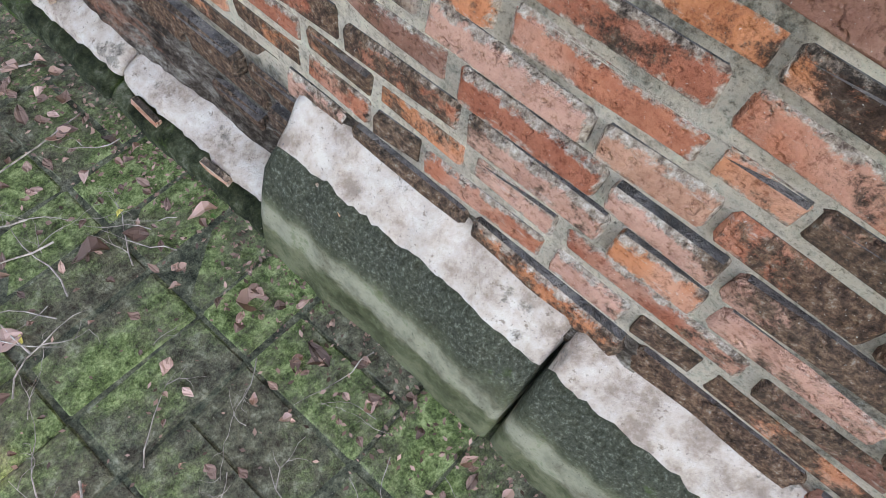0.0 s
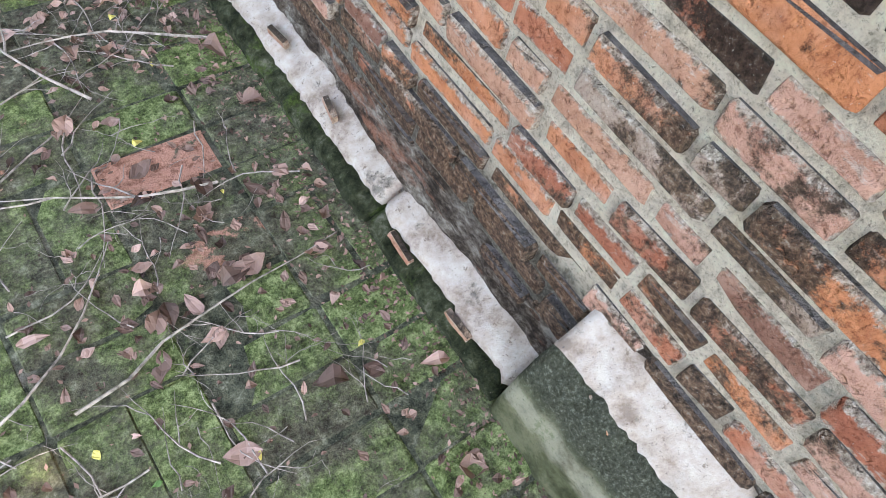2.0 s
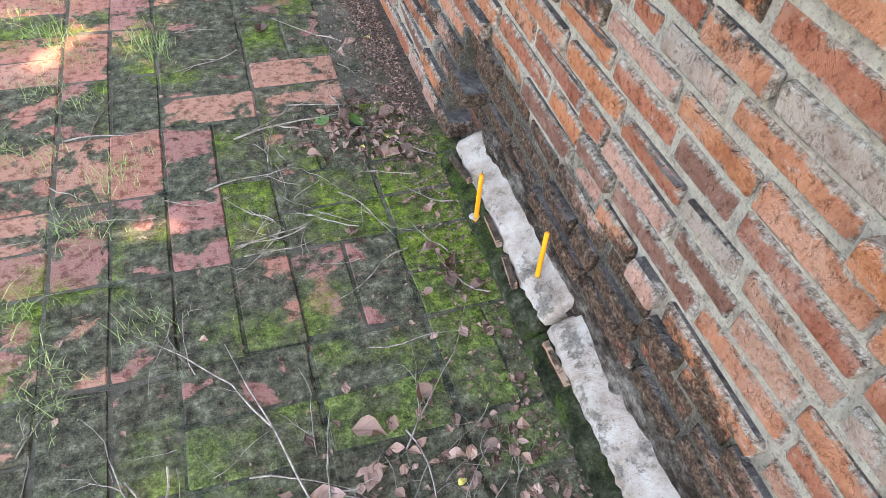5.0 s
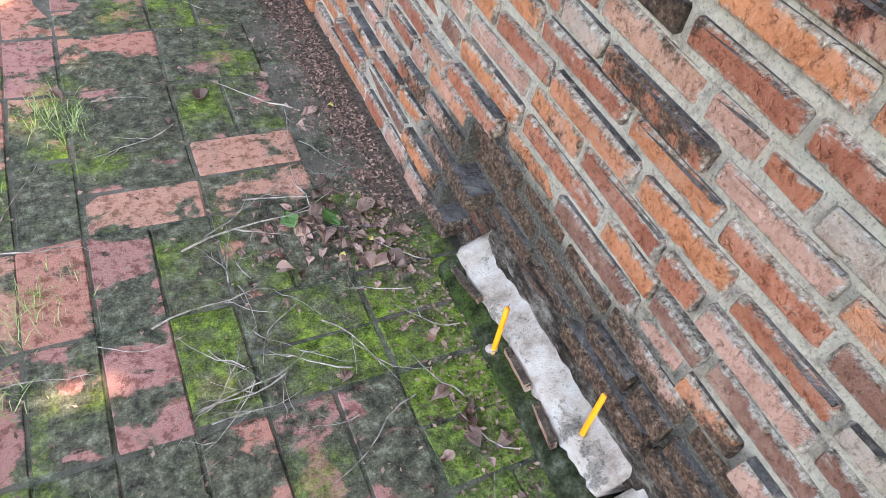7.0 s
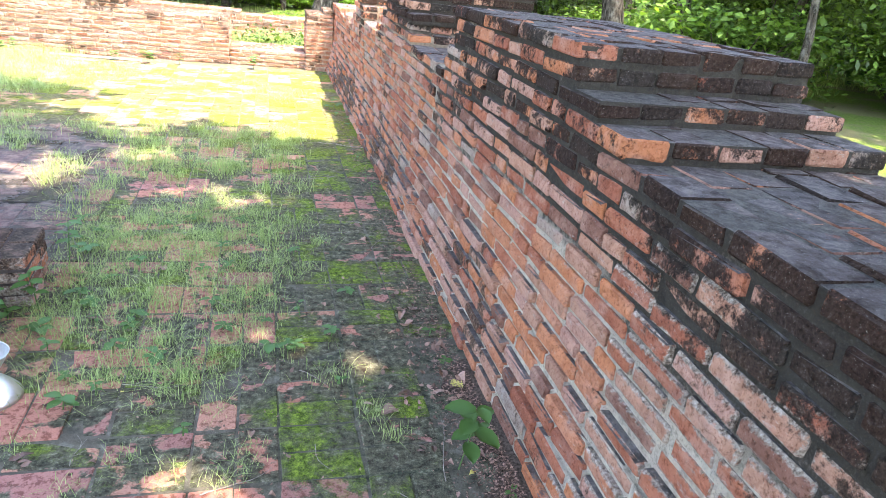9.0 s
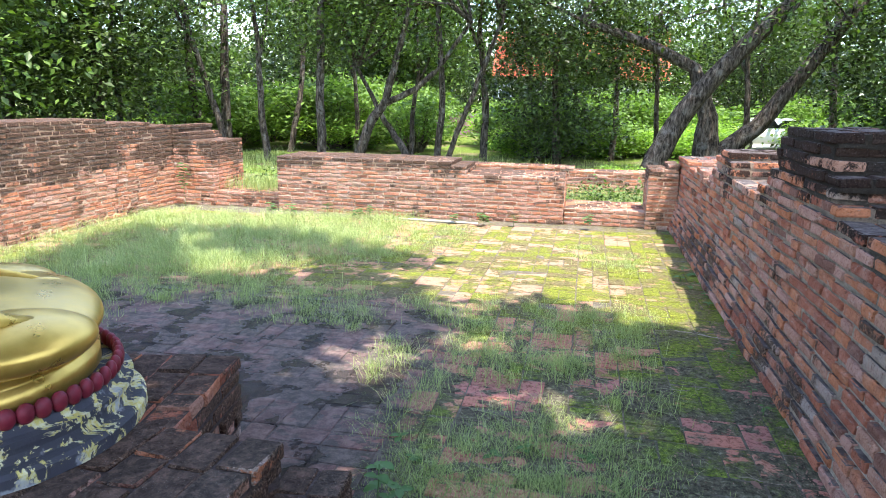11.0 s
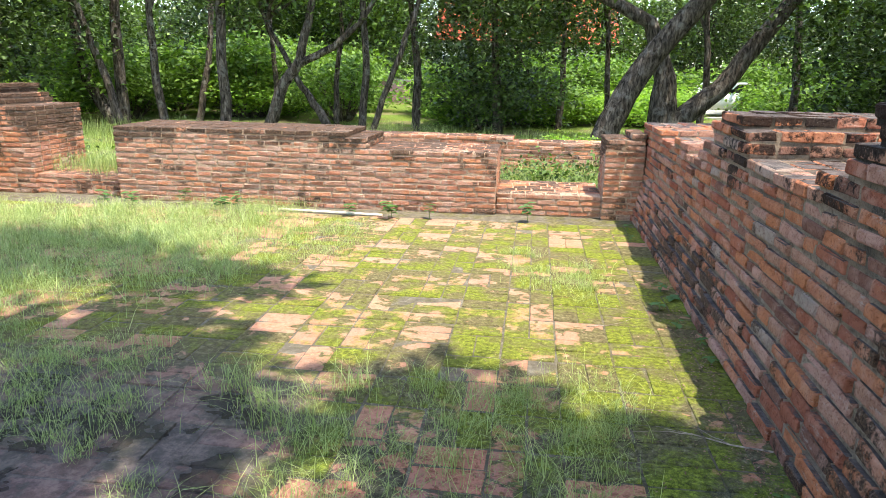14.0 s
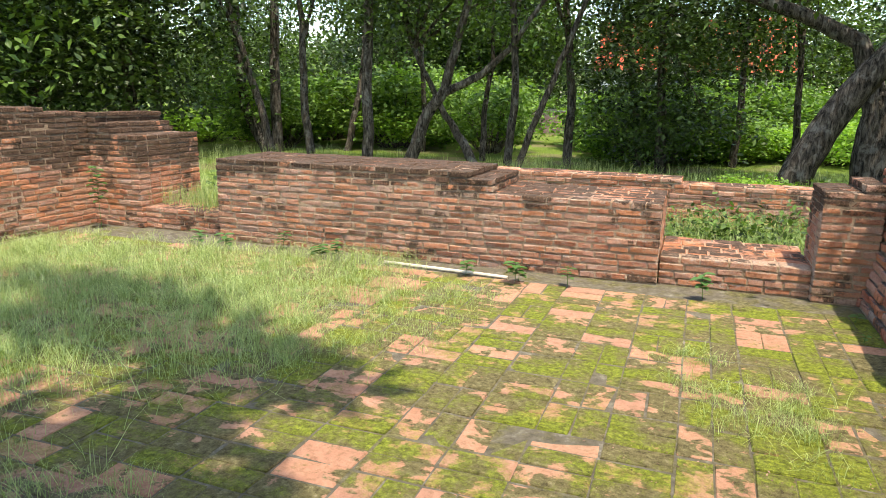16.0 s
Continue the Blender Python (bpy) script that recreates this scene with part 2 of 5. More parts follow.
def floor_material(name, island, soil=False, clean=0.0):
    """Terracotta paving under moss, black algae and a wet patch, with sunlit tones put into the colour at high y; soil:
    the joints between; clean: how much less is grown over.
    """
    n = Nodes(name, 0.9)
    x, y, z = n.axis()
    r = n.random(island)
    fine, mid, wide = n.noise(140, 5, 0.8), n.noise(11, 7, 0.75), n.noise(1.3, 4, 0.6)
    mid2 = n.noise(6, 4, 0.6, stretch=(1.0, 1.3, 1.0), warp=0.3)
    if soil:
        colour = n.ramp(mid, [(0.3, (0.06, 0.052, 0.038)), (0.55, (0.14, 0.12, 0.09)), (0.75, (0.28, 0.25, 0.20))])
    else:
        colour = n.ramp(r, [(0.0, (0.50, 0.215, 0.155)), (0.3, (0.44, 0.20, 0.165)), (0.55, (0.53, 0.26, 0.18)), (0.8, (0.40, 0.185, 0.15))], "CONSTANT")
        colour = n.mix(n.step(fine, 0.3, 0.8), colour, n.mix(0.5, colour, (0.6, 0.5, 0.45), "MULTIPLY"))
        colour = n.mix(n.step(mid2, 0.50, 0.66, 0, 0.6), colour, (0.25, 0.16, 0.12))
        colour = n.mix(n.step(n.noise(30, 6, 0.75), 0.52, 0.40, 0, 0.75), colour, n.mix(1.0, colour, (0.36, 0.30, 0.26), "MULTIPLY"))
    if not soil:
        # tan shift with y: the look of tiles in sun, put into their colour
        colour = n.mix(n.step(y, 3.5, 5.0, 0, 0.6), colour, n.ramp(mid, [(0.35, (0.27, 0.15, 0.085)), (0.65, (0.46, 0.27, 0.165))]))
    near_wall = n.step(x, -1.35, -0.75, 0.0, 0.10)
    bare_tile = n.step(n.calc("FRACT", n.calc("MULTIPLY", r, 13.7)), 0.88, 0.91, 0, 0.14)
    start, sunny = n.step(y, -1.2, -3.6, 0.0, 0.09), n.step(y, 2.6, 4.6, 0.0, 1.0)
    early = n.calc("ADD", start, n.calc("MULTIPLY", sunny, 0.025))
    cover = n.calc("ADD", n.calc("MULTIPLY", n.calc("FRACT", n.calc("MULTIPLY", r, 7.31)), 0.20), n.calc("MULTIPLY", mid2, 0.75))
    cover = n.calc("ADD", n.calc("ADD", cover, near_wall), n.calc("ADD", early, n.calc("MULTIPLY", wide, 0.40)))
    spot = n.calc("ADD", n.calc("MULTIPLY", n.noise(26, 7, 0.75), 0.7), n.calc("MULTIPLY", fine, 0.3))
    cover = n.calc("SUBTRACT", cover, n.calc("ADD", bare_tile, clean))
    algae = n.ramp(spot, [(0.39, (0.014, 0.015, 0.010)), (0.47, (0.055, 0.058, 0.038)), (0.54, (0.110, 0.110, 0.068)), (0.64, (0.28, 0.265, 0.185))])
    # browner algae colours painted in for the sunlit end of the floor
    algae = n.mix(n.step(y, 3.8, 5.2, 0, 0.9), algae, n.ramp(spot, [(0.38, (0.035, 0.030, 0.014)), (0.48, (0.10, 0.088, 0.036)), (0.56, (0.16, 0.138, 0.062)), (0.66, (0.27, 0.23, 0.14))]))
    colour = n.mix(n.step(n.calc("ADD", cover, n.calc("MULTIPLY", n.calc("SUBTRACT", fine, 0.5), 0.12)), 0.622 if not soil else 0.5, 0.662, 0, 0.95), colour, algae)
    moss_mask = n.calc("ADD", n.calc("MULTIPLY", n.noise(2.6, 6, 0.7), 0.85), n.calc("MULTIPLY", n.calc("FRACT", n.calc("MULTIPLY", r, 3.77)), 0.12))
    moss_mask = n.calc("ADD", n.calc("ADD", moss_mask, n.calc("MULTIPLY", fine, 0.22)), n.calc("ADD", n.calc("MULTIPLY", n.calc("ADD", near_wall, start), 0.5), n.calc("MULTIPLY", sunny, 0.085)))
    tuft = n.noise(170, 5, 0.8)
    lush = n.calc("ADD", n.calc("MULTIPLY", n.noise(33, 6, 0.72), 0.6), n.calc("MULTIPLY", tuft, 0.4))
    moss = n.ramp(lush, [(0.39, (0.016, 0.025, 0.004)), (0.5, (0.11, 0.165, 0.016)), (0.61, (0.32, 0.41, 0.05))])
    # yellower moss with y, sunlight's tint mixed into the moss colour
    moss = n.mix(n.step(y, 3.0, 5.0, 0, 0.6), moss, n.ramp(lush, [(0.36, (0.04, 0.042, 0.009)), (0.5, (0.14, 0.14, 0.018)), (0.64, (0.27, 0.265, 0.03))]))
    moss_mask = n.calc("SUBTRACT", moss_mask, n.calc("ADD", n.calc("MULTIPLY", bare_tile, 0.8), clean * 0.8))
    moss = n.mix(n.step(y, -2.0, -3.4, 0, 0.65), moss, n.ramp(lush, [(0.40, (0.022, 0.028, 0.012)), (0.49, (0.11, 0.140, 0.060)), (0.60, (0.36, 0.38, 0.22))]))
    colour = n.mix(n.step(moss_mask, 0.62, 0.78, 0, 0.88), colour, moss)
    bare = n.calc("MULTIPLY", n.step(x, -1.9, -2.5), n.calc("MULTIPLY", n.step(y, 5.0, 4.2), n.step(y, 0.6, 1.4)))
    colour = n.mix(n.calc("MULTIPLY", bare, 0.85), colour, n.mix(n.step(mid, 0.4, 0.65), (0.075, 0.062, 0.058), (0.20, 0.15, 0.13)))
    damp = n.calc("MULTIPLY", bare, n.step(n.noise(2.6, 4, 0.6), 0.50, 0.56))
    colour = n.mix(n.calc("MULTIPLY", damp, 0.75), colour, (0.018, 0.016, 0.016))
    grit = n.noise(260, 3, 0.7)
    colour = n.mix(n.step(grit, 0.66, 0.72, 0, 0.5), colour, (0.42, 0.38, 0.28))
    colour = n.mix(n.step(grit, 0.37, 0.31, 0, 0.6), colour, (0.015, 0.014, 0.010))
    height = n.calc("ADD", n.calc("MULTIPLY", mid, 0.7), n.calc("ADD", n.calc("MULTIPLY", fine, 0.5), n.calc("MULTIPLY", tuft, 0.5)))
    return n.done(colour, height, 1.0, 0.012, n.step(damp, 0, 1, 0.92, 0.22))


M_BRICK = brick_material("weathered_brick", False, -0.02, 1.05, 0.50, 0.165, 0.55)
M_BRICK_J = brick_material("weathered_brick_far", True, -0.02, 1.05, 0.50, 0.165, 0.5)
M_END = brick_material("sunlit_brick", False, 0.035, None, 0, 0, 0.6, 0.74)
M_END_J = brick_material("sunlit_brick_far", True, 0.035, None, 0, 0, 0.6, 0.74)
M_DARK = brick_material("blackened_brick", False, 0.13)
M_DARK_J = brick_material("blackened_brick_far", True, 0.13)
M_MORTAR = mortar_material("lime_mortar", (0.70, 0.57, 0.44), 1.02, 0.50, 0.06)
M_MORTAR_END = mortar_material("old_mortar", (0.56, 0.39, 0.27), cap=0.72)
M_MORTAR_DARK = mortar_material("blackened_mortar", (0.12, 0.09, 0.08))
M_TILE = floor_material("mossy_terracotta", False)
M_TILE_J = floor_material("mossy_terracotta_far", True)
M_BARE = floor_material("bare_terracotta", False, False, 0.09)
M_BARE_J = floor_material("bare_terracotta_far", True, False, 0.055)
M_SOIL = floor_material("joint_soil", True, True)


def ground_material():
    n = Nodes("ground_grass", 0.95)
    wide, fine = n.noise(0.6, 5, 0.6), n.noise(25, 6, 0.7)
    colour = n.mix(n.step(fine, 0.3, 0.7), (0.06, 0.09, 0.015), (0.16, 0.22, 0.04))
    colour = n.mix(n.step(wide, 0.48, 0.62, 0, 0.7), colour, (0.17, 0.13, 0.08))
    return n.done(colour, fine, 1.0, 0.05)


def leaf_material(name, dark, light, through_=0.35, rough=0.55, island=True):
    n = Nodes(name, rough)
    r = n.random(island)
    colour = n.ramp(r, [(0.0, dark), (0.6, tuple((a + b) / 2 for a, b in zip(dark, light))), (1.0, light)])
    n.put(n.b.inputs["Base Color"], colour)
    tr = n.add("ShaderNodeBsdfTranslucent")
    n.put(tr.inputs[0], n.mix(1.0, colour, (1.0, 1.15, 0.45), "MULTIPLY"))
    mx = n.add("ShaderNodeMixShader")
    mx.inputs[0].default_value = through_
    n.t.links.new(n.b.outputs[0], mx.inputs[1])
    n.t.links.new(tr.outputs[0], mx.inputs[2])
    n.t.links.new(mx.outputs[0], n.t.nodes["Material Output"].inputs[0])
    return n.m


M_GROUND = ground_material()
M_LEAF = leaf_material("tree_leaf", (0.012, 0.022, 0.006), (0.11, 0.17, 0.04), 0.28, 0.42)
M_LEAF_B = leaf_material("tree_leaf_light", (0.018, 0.034, 0.007), (0.15, 0.24, 0.045), 0.32, 0.42)
M_BUSH = leaf_material("bush_leaf", (0.12, 0.24, 0.03), (0.36, 0.52, 0.10), 0.5)
M_SHRUB = leaf_material("shrub_leaf", (0.05, 0.10, 0.015), (0.20, 0.32, 0.06), 0.4)
M_GRASS = leaf_material("grass_blade", (0.18, 0.25, 0.08), (0.50, 0.55, 0.25), 0.4)
M_WEED = leaf_material("weed_leaf", (0.06, 0.13, 0.03), (0.12, 0.22, 0.06), 0.3)
M_DRY = leaf_material("dry_leaf", (0.06, 0.032, 0.022), (0.38, 0.22, 0.165), 0.1, 0.7)
M_DRY_ONE = leaf_material("dry_leaf_single", (0.05, 0.028, 0.02), (0.46, 0.28, 0.22), 0.1, 0.7, False)
M_YELLOW = leaf_material("yellow_leaf", (0.55, 0.40, 0.05), (0.62, 0.55, 0.20), 0.15, 0.6)
M_TWIG = plain("dead_twig", (0.27, 0.22, 0.18), 0.9, 0.7, 45)


def bark_material():
    n = Nodes("tree_bark", 0.95)
    ridge, patch, fine = n.noise(16, 6, 0.7, stretch=(1, 1, 0.22), warp=0.5), n.noise(3.5, 5, 0.65), n.noise(90, 4, 0.75)
    c = n.ramp(ridge, [(0.36, (0.012, 0.010, 0.008)), (0.5, (0.075, 0.060, 0.048)), (0.66, (0.20, 0.17, 0.14))])
    c = n.mix(n.step(patch, 0.54, 0.66, 0, 0.6), c, (0.22, 0.205, 0.18))
    c = n.mix(n.step(fine, 0.42, 0.32, 0, 0.7), c, (0.012, 0.010, 0.009))
    return n.done(c, n.calc("ADD", n.calc("MULTIPLY", ridge, 1.5), n.calc("MULTIPLY", fine, 0.3)), 1.0, 0.06)


M_BARK = bark_material()


def lime_material():
    n = Nodes("white_lime_plaster", 0.92)
    mid, fine = n.noise(14, 6, 0.7), n.noise(120, 5, 0.8)
    c = n.ramp(mid, [(0.36, (0.22, 0.16, 0.125)), (0.5, (0.38, 0.30, 0.245)), (0.64, (0.46, 0.39, 0.335))])
    c = n.mix(n.step(fine, 0.42, 0.32, 0, 0.85), c, (0.12, 0.10, 0.085))
    c = n.mix(n.step(n.noise(8, 6, 0.75), 0.55, 0.63, 0, 0.85), c, n.ramp(fine, [(0.35, (0.04, 0.034, 0.026)), (0.65, (0.24, 0.20, 0.165))]))
    c = n.mix(n.step(n.noise(45, 6, 0.75), 0.60, 0.66, 0, 0.8), c, (0.14, 0.10, 0.075))
    return n.done(c, n.calc("ADD", mid, fine), 0.7, 0.012)


M_WHITE = lime_material()


def plaster_material():
    n = Nodes("stained_plaster", 0.93)
    mid, fine = n.noise(9, 6, 0.7), n.noise(110, 5, 0.8)
    x, y, z = n.axis()
    level = n.calc("ADD", z, n.calc("MULTIPLY", n.calc("SUBTRACT", n.noise(7, 6, 0.65, stretch=(1, 0.5, 1)), 0.5), 0.16))
    colour = n.ramp(mid, [(0.36, (0.026, 0.028, 0.013)), (0.50, (0.068, 0.070, 0.036)), (0.64, (0.13, 0.125, 0.075))])
    pale = n.calc("MULTIPLY", n.step(level, 0.11, 0.14), n.step(level, 0.22, 0.17))
    colour = n.mix(n.calc("MULTIPLY", pale, 0.7), colour, n.ramp(mid, [(0.36, (0.10, 0.09, 0.06)), (0.64, (0.30, 0.27, 0.20))]))
    colour = n.mix(n.step(level, 0.17, 0.26, 0, 0.9), colour, n.ramp(fine, [(0.36, (0.018, 0.018, 0.012)), (0.54, (0.048, 0.048, 0.034)), (0.70, (0.17, 0.165, 0.13))]))
    colour = n.mix(n.step(fine, 0.42, 0.34, 0, 0.6), colour, (0.02, 0.02, 0.014))
    colour = n.mix(n.step(n.noise(9, 6, 0.75), 0.58, 0.68, 0, 0.5), colour, (0.045, 0.065, 0.015))
    return n.done(colour, n.calc("ADD", mid, fine), 0.8, 0.01)


M_PLASTER = plaster_material()


def curb_material():
    n = Nodes("mossy_curb", 0.95)
    mid, fine = n.noise(16, 7, 0.75), n.noise(150, 5, 0.8)
    c = n.ramp(mid, [(0.36, (0.010, 0.011, 0.006)), (0.48, (0.032, 0.036, 0.018)), (0.56, (0.065, 0.070, 0.038)), (0.66, (0.16, 0.15, 0.11))])
    c = n.mix(n.step(n.noise(5, 5, 0.7), 0.52, 0.62, 0, 0.7), c, n.ramp(fine, [(0.36, (0.02, 0.035, 0.006)), (0.6, (0.10, 0.15, 0.03))]))
    c = n.mix(n.step(fine, 0.64, 0.70, 0, 0.6), c, (0.35, 0.33, 0.28))
    return n.done(c, n.calc("ADD", mid, fine), 1.0, 0.016)


M_CURB = curb_material()


# ---- mesh helpers ----
def mesh_object(name, verts, faces, material, parent=None, label="", smooth=False):
    me = bpy.data.meshes.new(name)
    me.from_pydata(verts, [], faces)
    me.materials.append(material)
    me.update()
    if smooth:
        me.polygons.foreach_set("use_smooth", [True] * len(me.polygons))
    ob = new(name, me)
    if parent:
        ob.parent = parent
    return tagged(ob, label) if label else ob


def part(name, bm, material, parent, label="", smooth=False):
    """Links a bmesh as one mesh object under a thing or a part."""
    me = bpy.data.meshes.new(name)
    bm.to_mesh(me)
    bm.free()
    me.materials.append(material)
    if smooth:
        me.polygons.foreach_set("use_smooth", [True] * len(me.polygons))
    ob = new(name, me)
    ob.parent = parent
    return tagged(ob, label) if label else ob


def unit_piece(seed, size, cut, rough):
    """A box of that size with worn, uneven edges, scaled to run from -0.5 to 0.5."""
    rng = random.Random(seed)
    bm = bmesh.new()
    bmesh.ops.create_cube(bm, size=1.0)
    for v in bm.verts:
        v.co = Vector([c * d + rng.uniform(-rough, rough) for c, d in zip(v.co, size)])
    bmesh.ops.bevel(bm, geom=bm.edges[:], offset=cut, segments=1, affect="EDGES", profile=0.5)
    for v in bm.verts:
        v.co = Vector([(c + rng.uniform(-rough, rough) * 0.7) / d for c, d in zip(v.co, size)])
    bm.normal_update()
    verts = np.array([v.co[:] for v in bm.verts])
    faces = [[v.index for v in f.verts] for f in bm.faces]
    bm.free()
    return verts, faces


PIECES = [unit_piece(k, (0.28, 0.16, 0.065), 0.009, 0.0045) for k in range(12)]
TILES = [unit_piece(50 + k, (0.3, 0.15, 0.05), 0.006, 0.003) for k in range(8)]


class Pieces:
    """Gathers bricks or tiles and links them: some as objects of their own, the rest joined."""

    def __init__(self, name, parent, shapes, near_material, far_material):
        self.name, self.parent, self.shapes, self.mats = name, parent, shapes, (near_material, far_material)
        self.meshes, self.verts, self.faces, self.count, self.base = {}, [], [], 0, 0

    def add(self, m, size, near, rng):
        k = rng.randrange(len(self.shapes))
        v, f = self.shapes[k]
        full = m @ Matrix.Diagonal((*size, 1))
        if near and self.count < 300:
            self.count += 1
            if k not in self.meshes:
                me = bpy.data.meshes.new(self.name)
                me.from_pydata(v.tolist(), [], f)
                me.materials.append(self.mats[0])
                self.meshes[k] = me
            ob = new(self.name, self.meshes[k])
            ob.parent = self.parent
            ob.matrix_basis = full
            return
        a = np.array(full)
        self.verts.append(v @ a[:3, :3].T + a[:3, 3])
        self.faces.extend([[i + self.base for i in q] for q in f])
        self.base += len(v)

    def done(self, name):
        if self.verts:
            ob = mesh_object(name, np.concatenate(self.verts).tolist(), self.faces, self.mats[1], self.parent)
            tagged(ob, kind="stuff")


def boxes(name, spans, material, parent=None):
    """One mesh of boxes, each (x0, x1, y0, y1, z0, z1)."""
    verts, faces = [], []
    for x0, x1, y0, y1, z0, z1 in spans:
        b = len(verts)
        verts += [(x, y, z) for z in (z0, z1) for x, y in ((x0, y0), (x1, y0), (x1, y1), (x0, y1))]
        faces += [[b + i for i in q] for q in ((3, 2, 1, 0), (4, 5, 6, 7), (0, 1, 5, 4), (1, 2, 6, 5), (2, 3, 7, 6), (3, 0, 4, 7))]
    return mesh_object(name, verts, faces, material, parent)


SPLIT = 10.75  # where the plastered ledge begins along the long wall


def brick_wall(name, label, m, length, height, thick, seed, mats, mortar, near=None, course=0.085, joint=0.020, lengths=(0.17, 0.40), proud=0.008, kind="structure", category="wall", foot=0.0, sunk=None, flush=0.010, batter=None):
    """A ruined brick wall in its own frame: along x, face at y = 0 looking to -y, body to y = thick. height(u): its top."""
    rng = random.Random(seed)
    root = new(name)
    root.matrix_basis = m
    tagged(root, label, category, kind=kind)
    heap = Pieces("brick", root, PIECES, mats[0], mats[1])
    spans = []
    top = max(height(length * k / 200) for k in range(201))
    for c in range(int(math.ceil(top / course))):
        z = foot + c * course
        runs, start = [], None
        for k in range(int(length / 0.04) + 2):
            u = min(k * 0.04, length)
            inside = k * 0.04 <= length and height(u) >= z + course * 0.6
            if inside and start is None:
                start = u
            if not inside and start is not None:
                runs.append((start, u))
                start = None
        for a, b in runs:
            a, b = a + (rng.uniform(-0.03, 0.03) if a > 0.05 else 0), b + (rng.uniform(-0.03, 0.03) if b < length - 0.05 else 0)
            if b - a < 0.08:
                continue
            inset = flush + rng.uniform(-0.002, 0.002)
            for p, q in ((a, min(b, SPLIT)), (max(a, SPLIT), b)) if batter else ((a, b),):
                if q - p > 0.03:
                    spans.append((p + 0.014 * (p == a), q - 0.014 * (q == b), inset + (batter(p + 0.01, z) if batter else 0), thick - 0.014, z - 0.015, z + course - 0.015))
            rows = max(2, round(thick / 0.17))
            depth = thick / rows
            for row in range(rows):
                u = a
                while u < b - 0.02:
                    w = rng.uniform(*lengths) if rng.random() < 0.8 else rng.uniform(0.11, 0.18)
                    if b - u - w < 0.08:
                        w = b - u
                    mid = u + w / 2
                    open_top = height(min(length, max(0, mid))) < z + course * 1.6 or height(max(0, u)) < z + course * 1.6 or height(min(length, u + w)) < z + course * 1.6
                    if row == 0 or row == rows - 1 or open_top or u <= a + 0.001 or u + w >= b - 0.001:
                        out = rng.gauss(-0.002, proud) + (sunk(mid, z, rng) if sunk else 0) if row == 0 else 0
                        sag = 0.010 * noise.noise(Vector((mid * 0.9 + seed, c * 0.31, 0)))
                        out = min(out, flush - 0.009) + (batter(mid, z) if batter else 0) if row == 0 else out
                        here = pose(mid, row * depth + depth / 2 + out, z + course / 2 + sag + rng.uniform(-0.003, 0.003), rng.gauss(0, 0.8), rng.gauss(0, 0.7), rng.gauss(0, 0.8))
                        size = (w - joint * rng.uniform(0.5, 1.2), depth - 0.008, course - joint * rng.uniform(0.55, 1.3))
                        heap.add(here, size, row == 0 and near is not None and near(mid, z), rng)
                    u += w
    boxes("mortar", spans, mortar, root)
    heap.done("brickwork")
    return root


def ladder(points):
    """A stepped height from (place, height) pairs: the height from that place on."""
    def height(u):
        z = points[0][1]
        for at, h in points:
            if u >= at:
                z = h
        return z
    return height


# ---- the setting ----
GROUND = -0.35
grid = 60
gv, gf = [], []
for j in range(grid + 1):
    for i in range(grid + 1):
        gx = math.copysign(abs(i / grid * 2 - 1) ** 3, i / grid * 2 - 1) * 600
        gy = math.copysign(abs(j / grid * 2 - 1) ** 3, j / grid * 2 - 1) * 600 + 8
        gv.append((gx, gy, GROUND + 0.06 * noise.noise(Vector((gx * 0.3, gy * 0.3, 0)))))
for j in range(grid):
    for i in range(grid):
        k = j * (grid + 1) + i
        gf.append((k, k + 1, k + grid + 2, k + grid + 1))
ground = tagged(mesh_object("ground", gv, gf, M_GROUND, smooth=True), "grassy earth around the brick ruin", "ground", kind="structure")

floor = tagged(boxes("floor", [(-8.2, 0.0, -9.0, 9.0, -0.6, -0.0045)], M_SOIL), "mossy terracotta brick paving with soil joints", "floor", kind="structure")

# the long wall beside the walk: local x runs towards -y of the world, from y = 9 down to y = -8
LONG = ladder([(0, 1.02), (1.0, 0.94), (1.6, 1.02), (2.1, 0.94), (2.5, 1.11), (2.75, 1.28), (2.9, 1.37), (3.4, 1.28), (3.55, 1.11), (4.5, 1.20), (4.75, 1.36), (4.92, 1.53), (5.03, 1.60), (6.0, 1.45),
               (6.1, 1.28), (6.2, 1.19), (7.2, 1.36), (7.35, 1.53), (9.0, 1.45), (9.2, 1.36), (9.42, 1.28), (10.46, 1.37), (10.5, 1.96), (17, 1.96)])


def rendered(u, z, rng):
    """How deep a brick hides behind old render: low on the wall and towards its start."""
    if z < 0.42 and u > 10.3:
        return rng.uniform(-0.012, 0.022)
    if u > 12.7:
        return rng.uniform(-0.004, 0.013)
    return rng.uniform(-0.004, 0.006)


def spread_foot(u, z):
    """How far the wall's worn foot stands out beyond its face."""
    return -0.10 * max(0.0, 1 - z / 0.5) if u < SPLIT else 0.0


wall_long = brick_wall("wall_long", "long ruined red brick wall with blackened stepped top", pose(0, 9.0, 0, 0, 0, -90), 17.0, LONG, 1.0, 11,
                       (M_BRICK, M_BRICK_J), M_MORTAR, near=lambda u, z: 9.6 < u < 14.3 and z < 1.2, course=0.074, joint=0.019, lengths=(0.16, 0.34), proud=0.006, sunk=rendered, flush=0.015, batter=spread_foot)

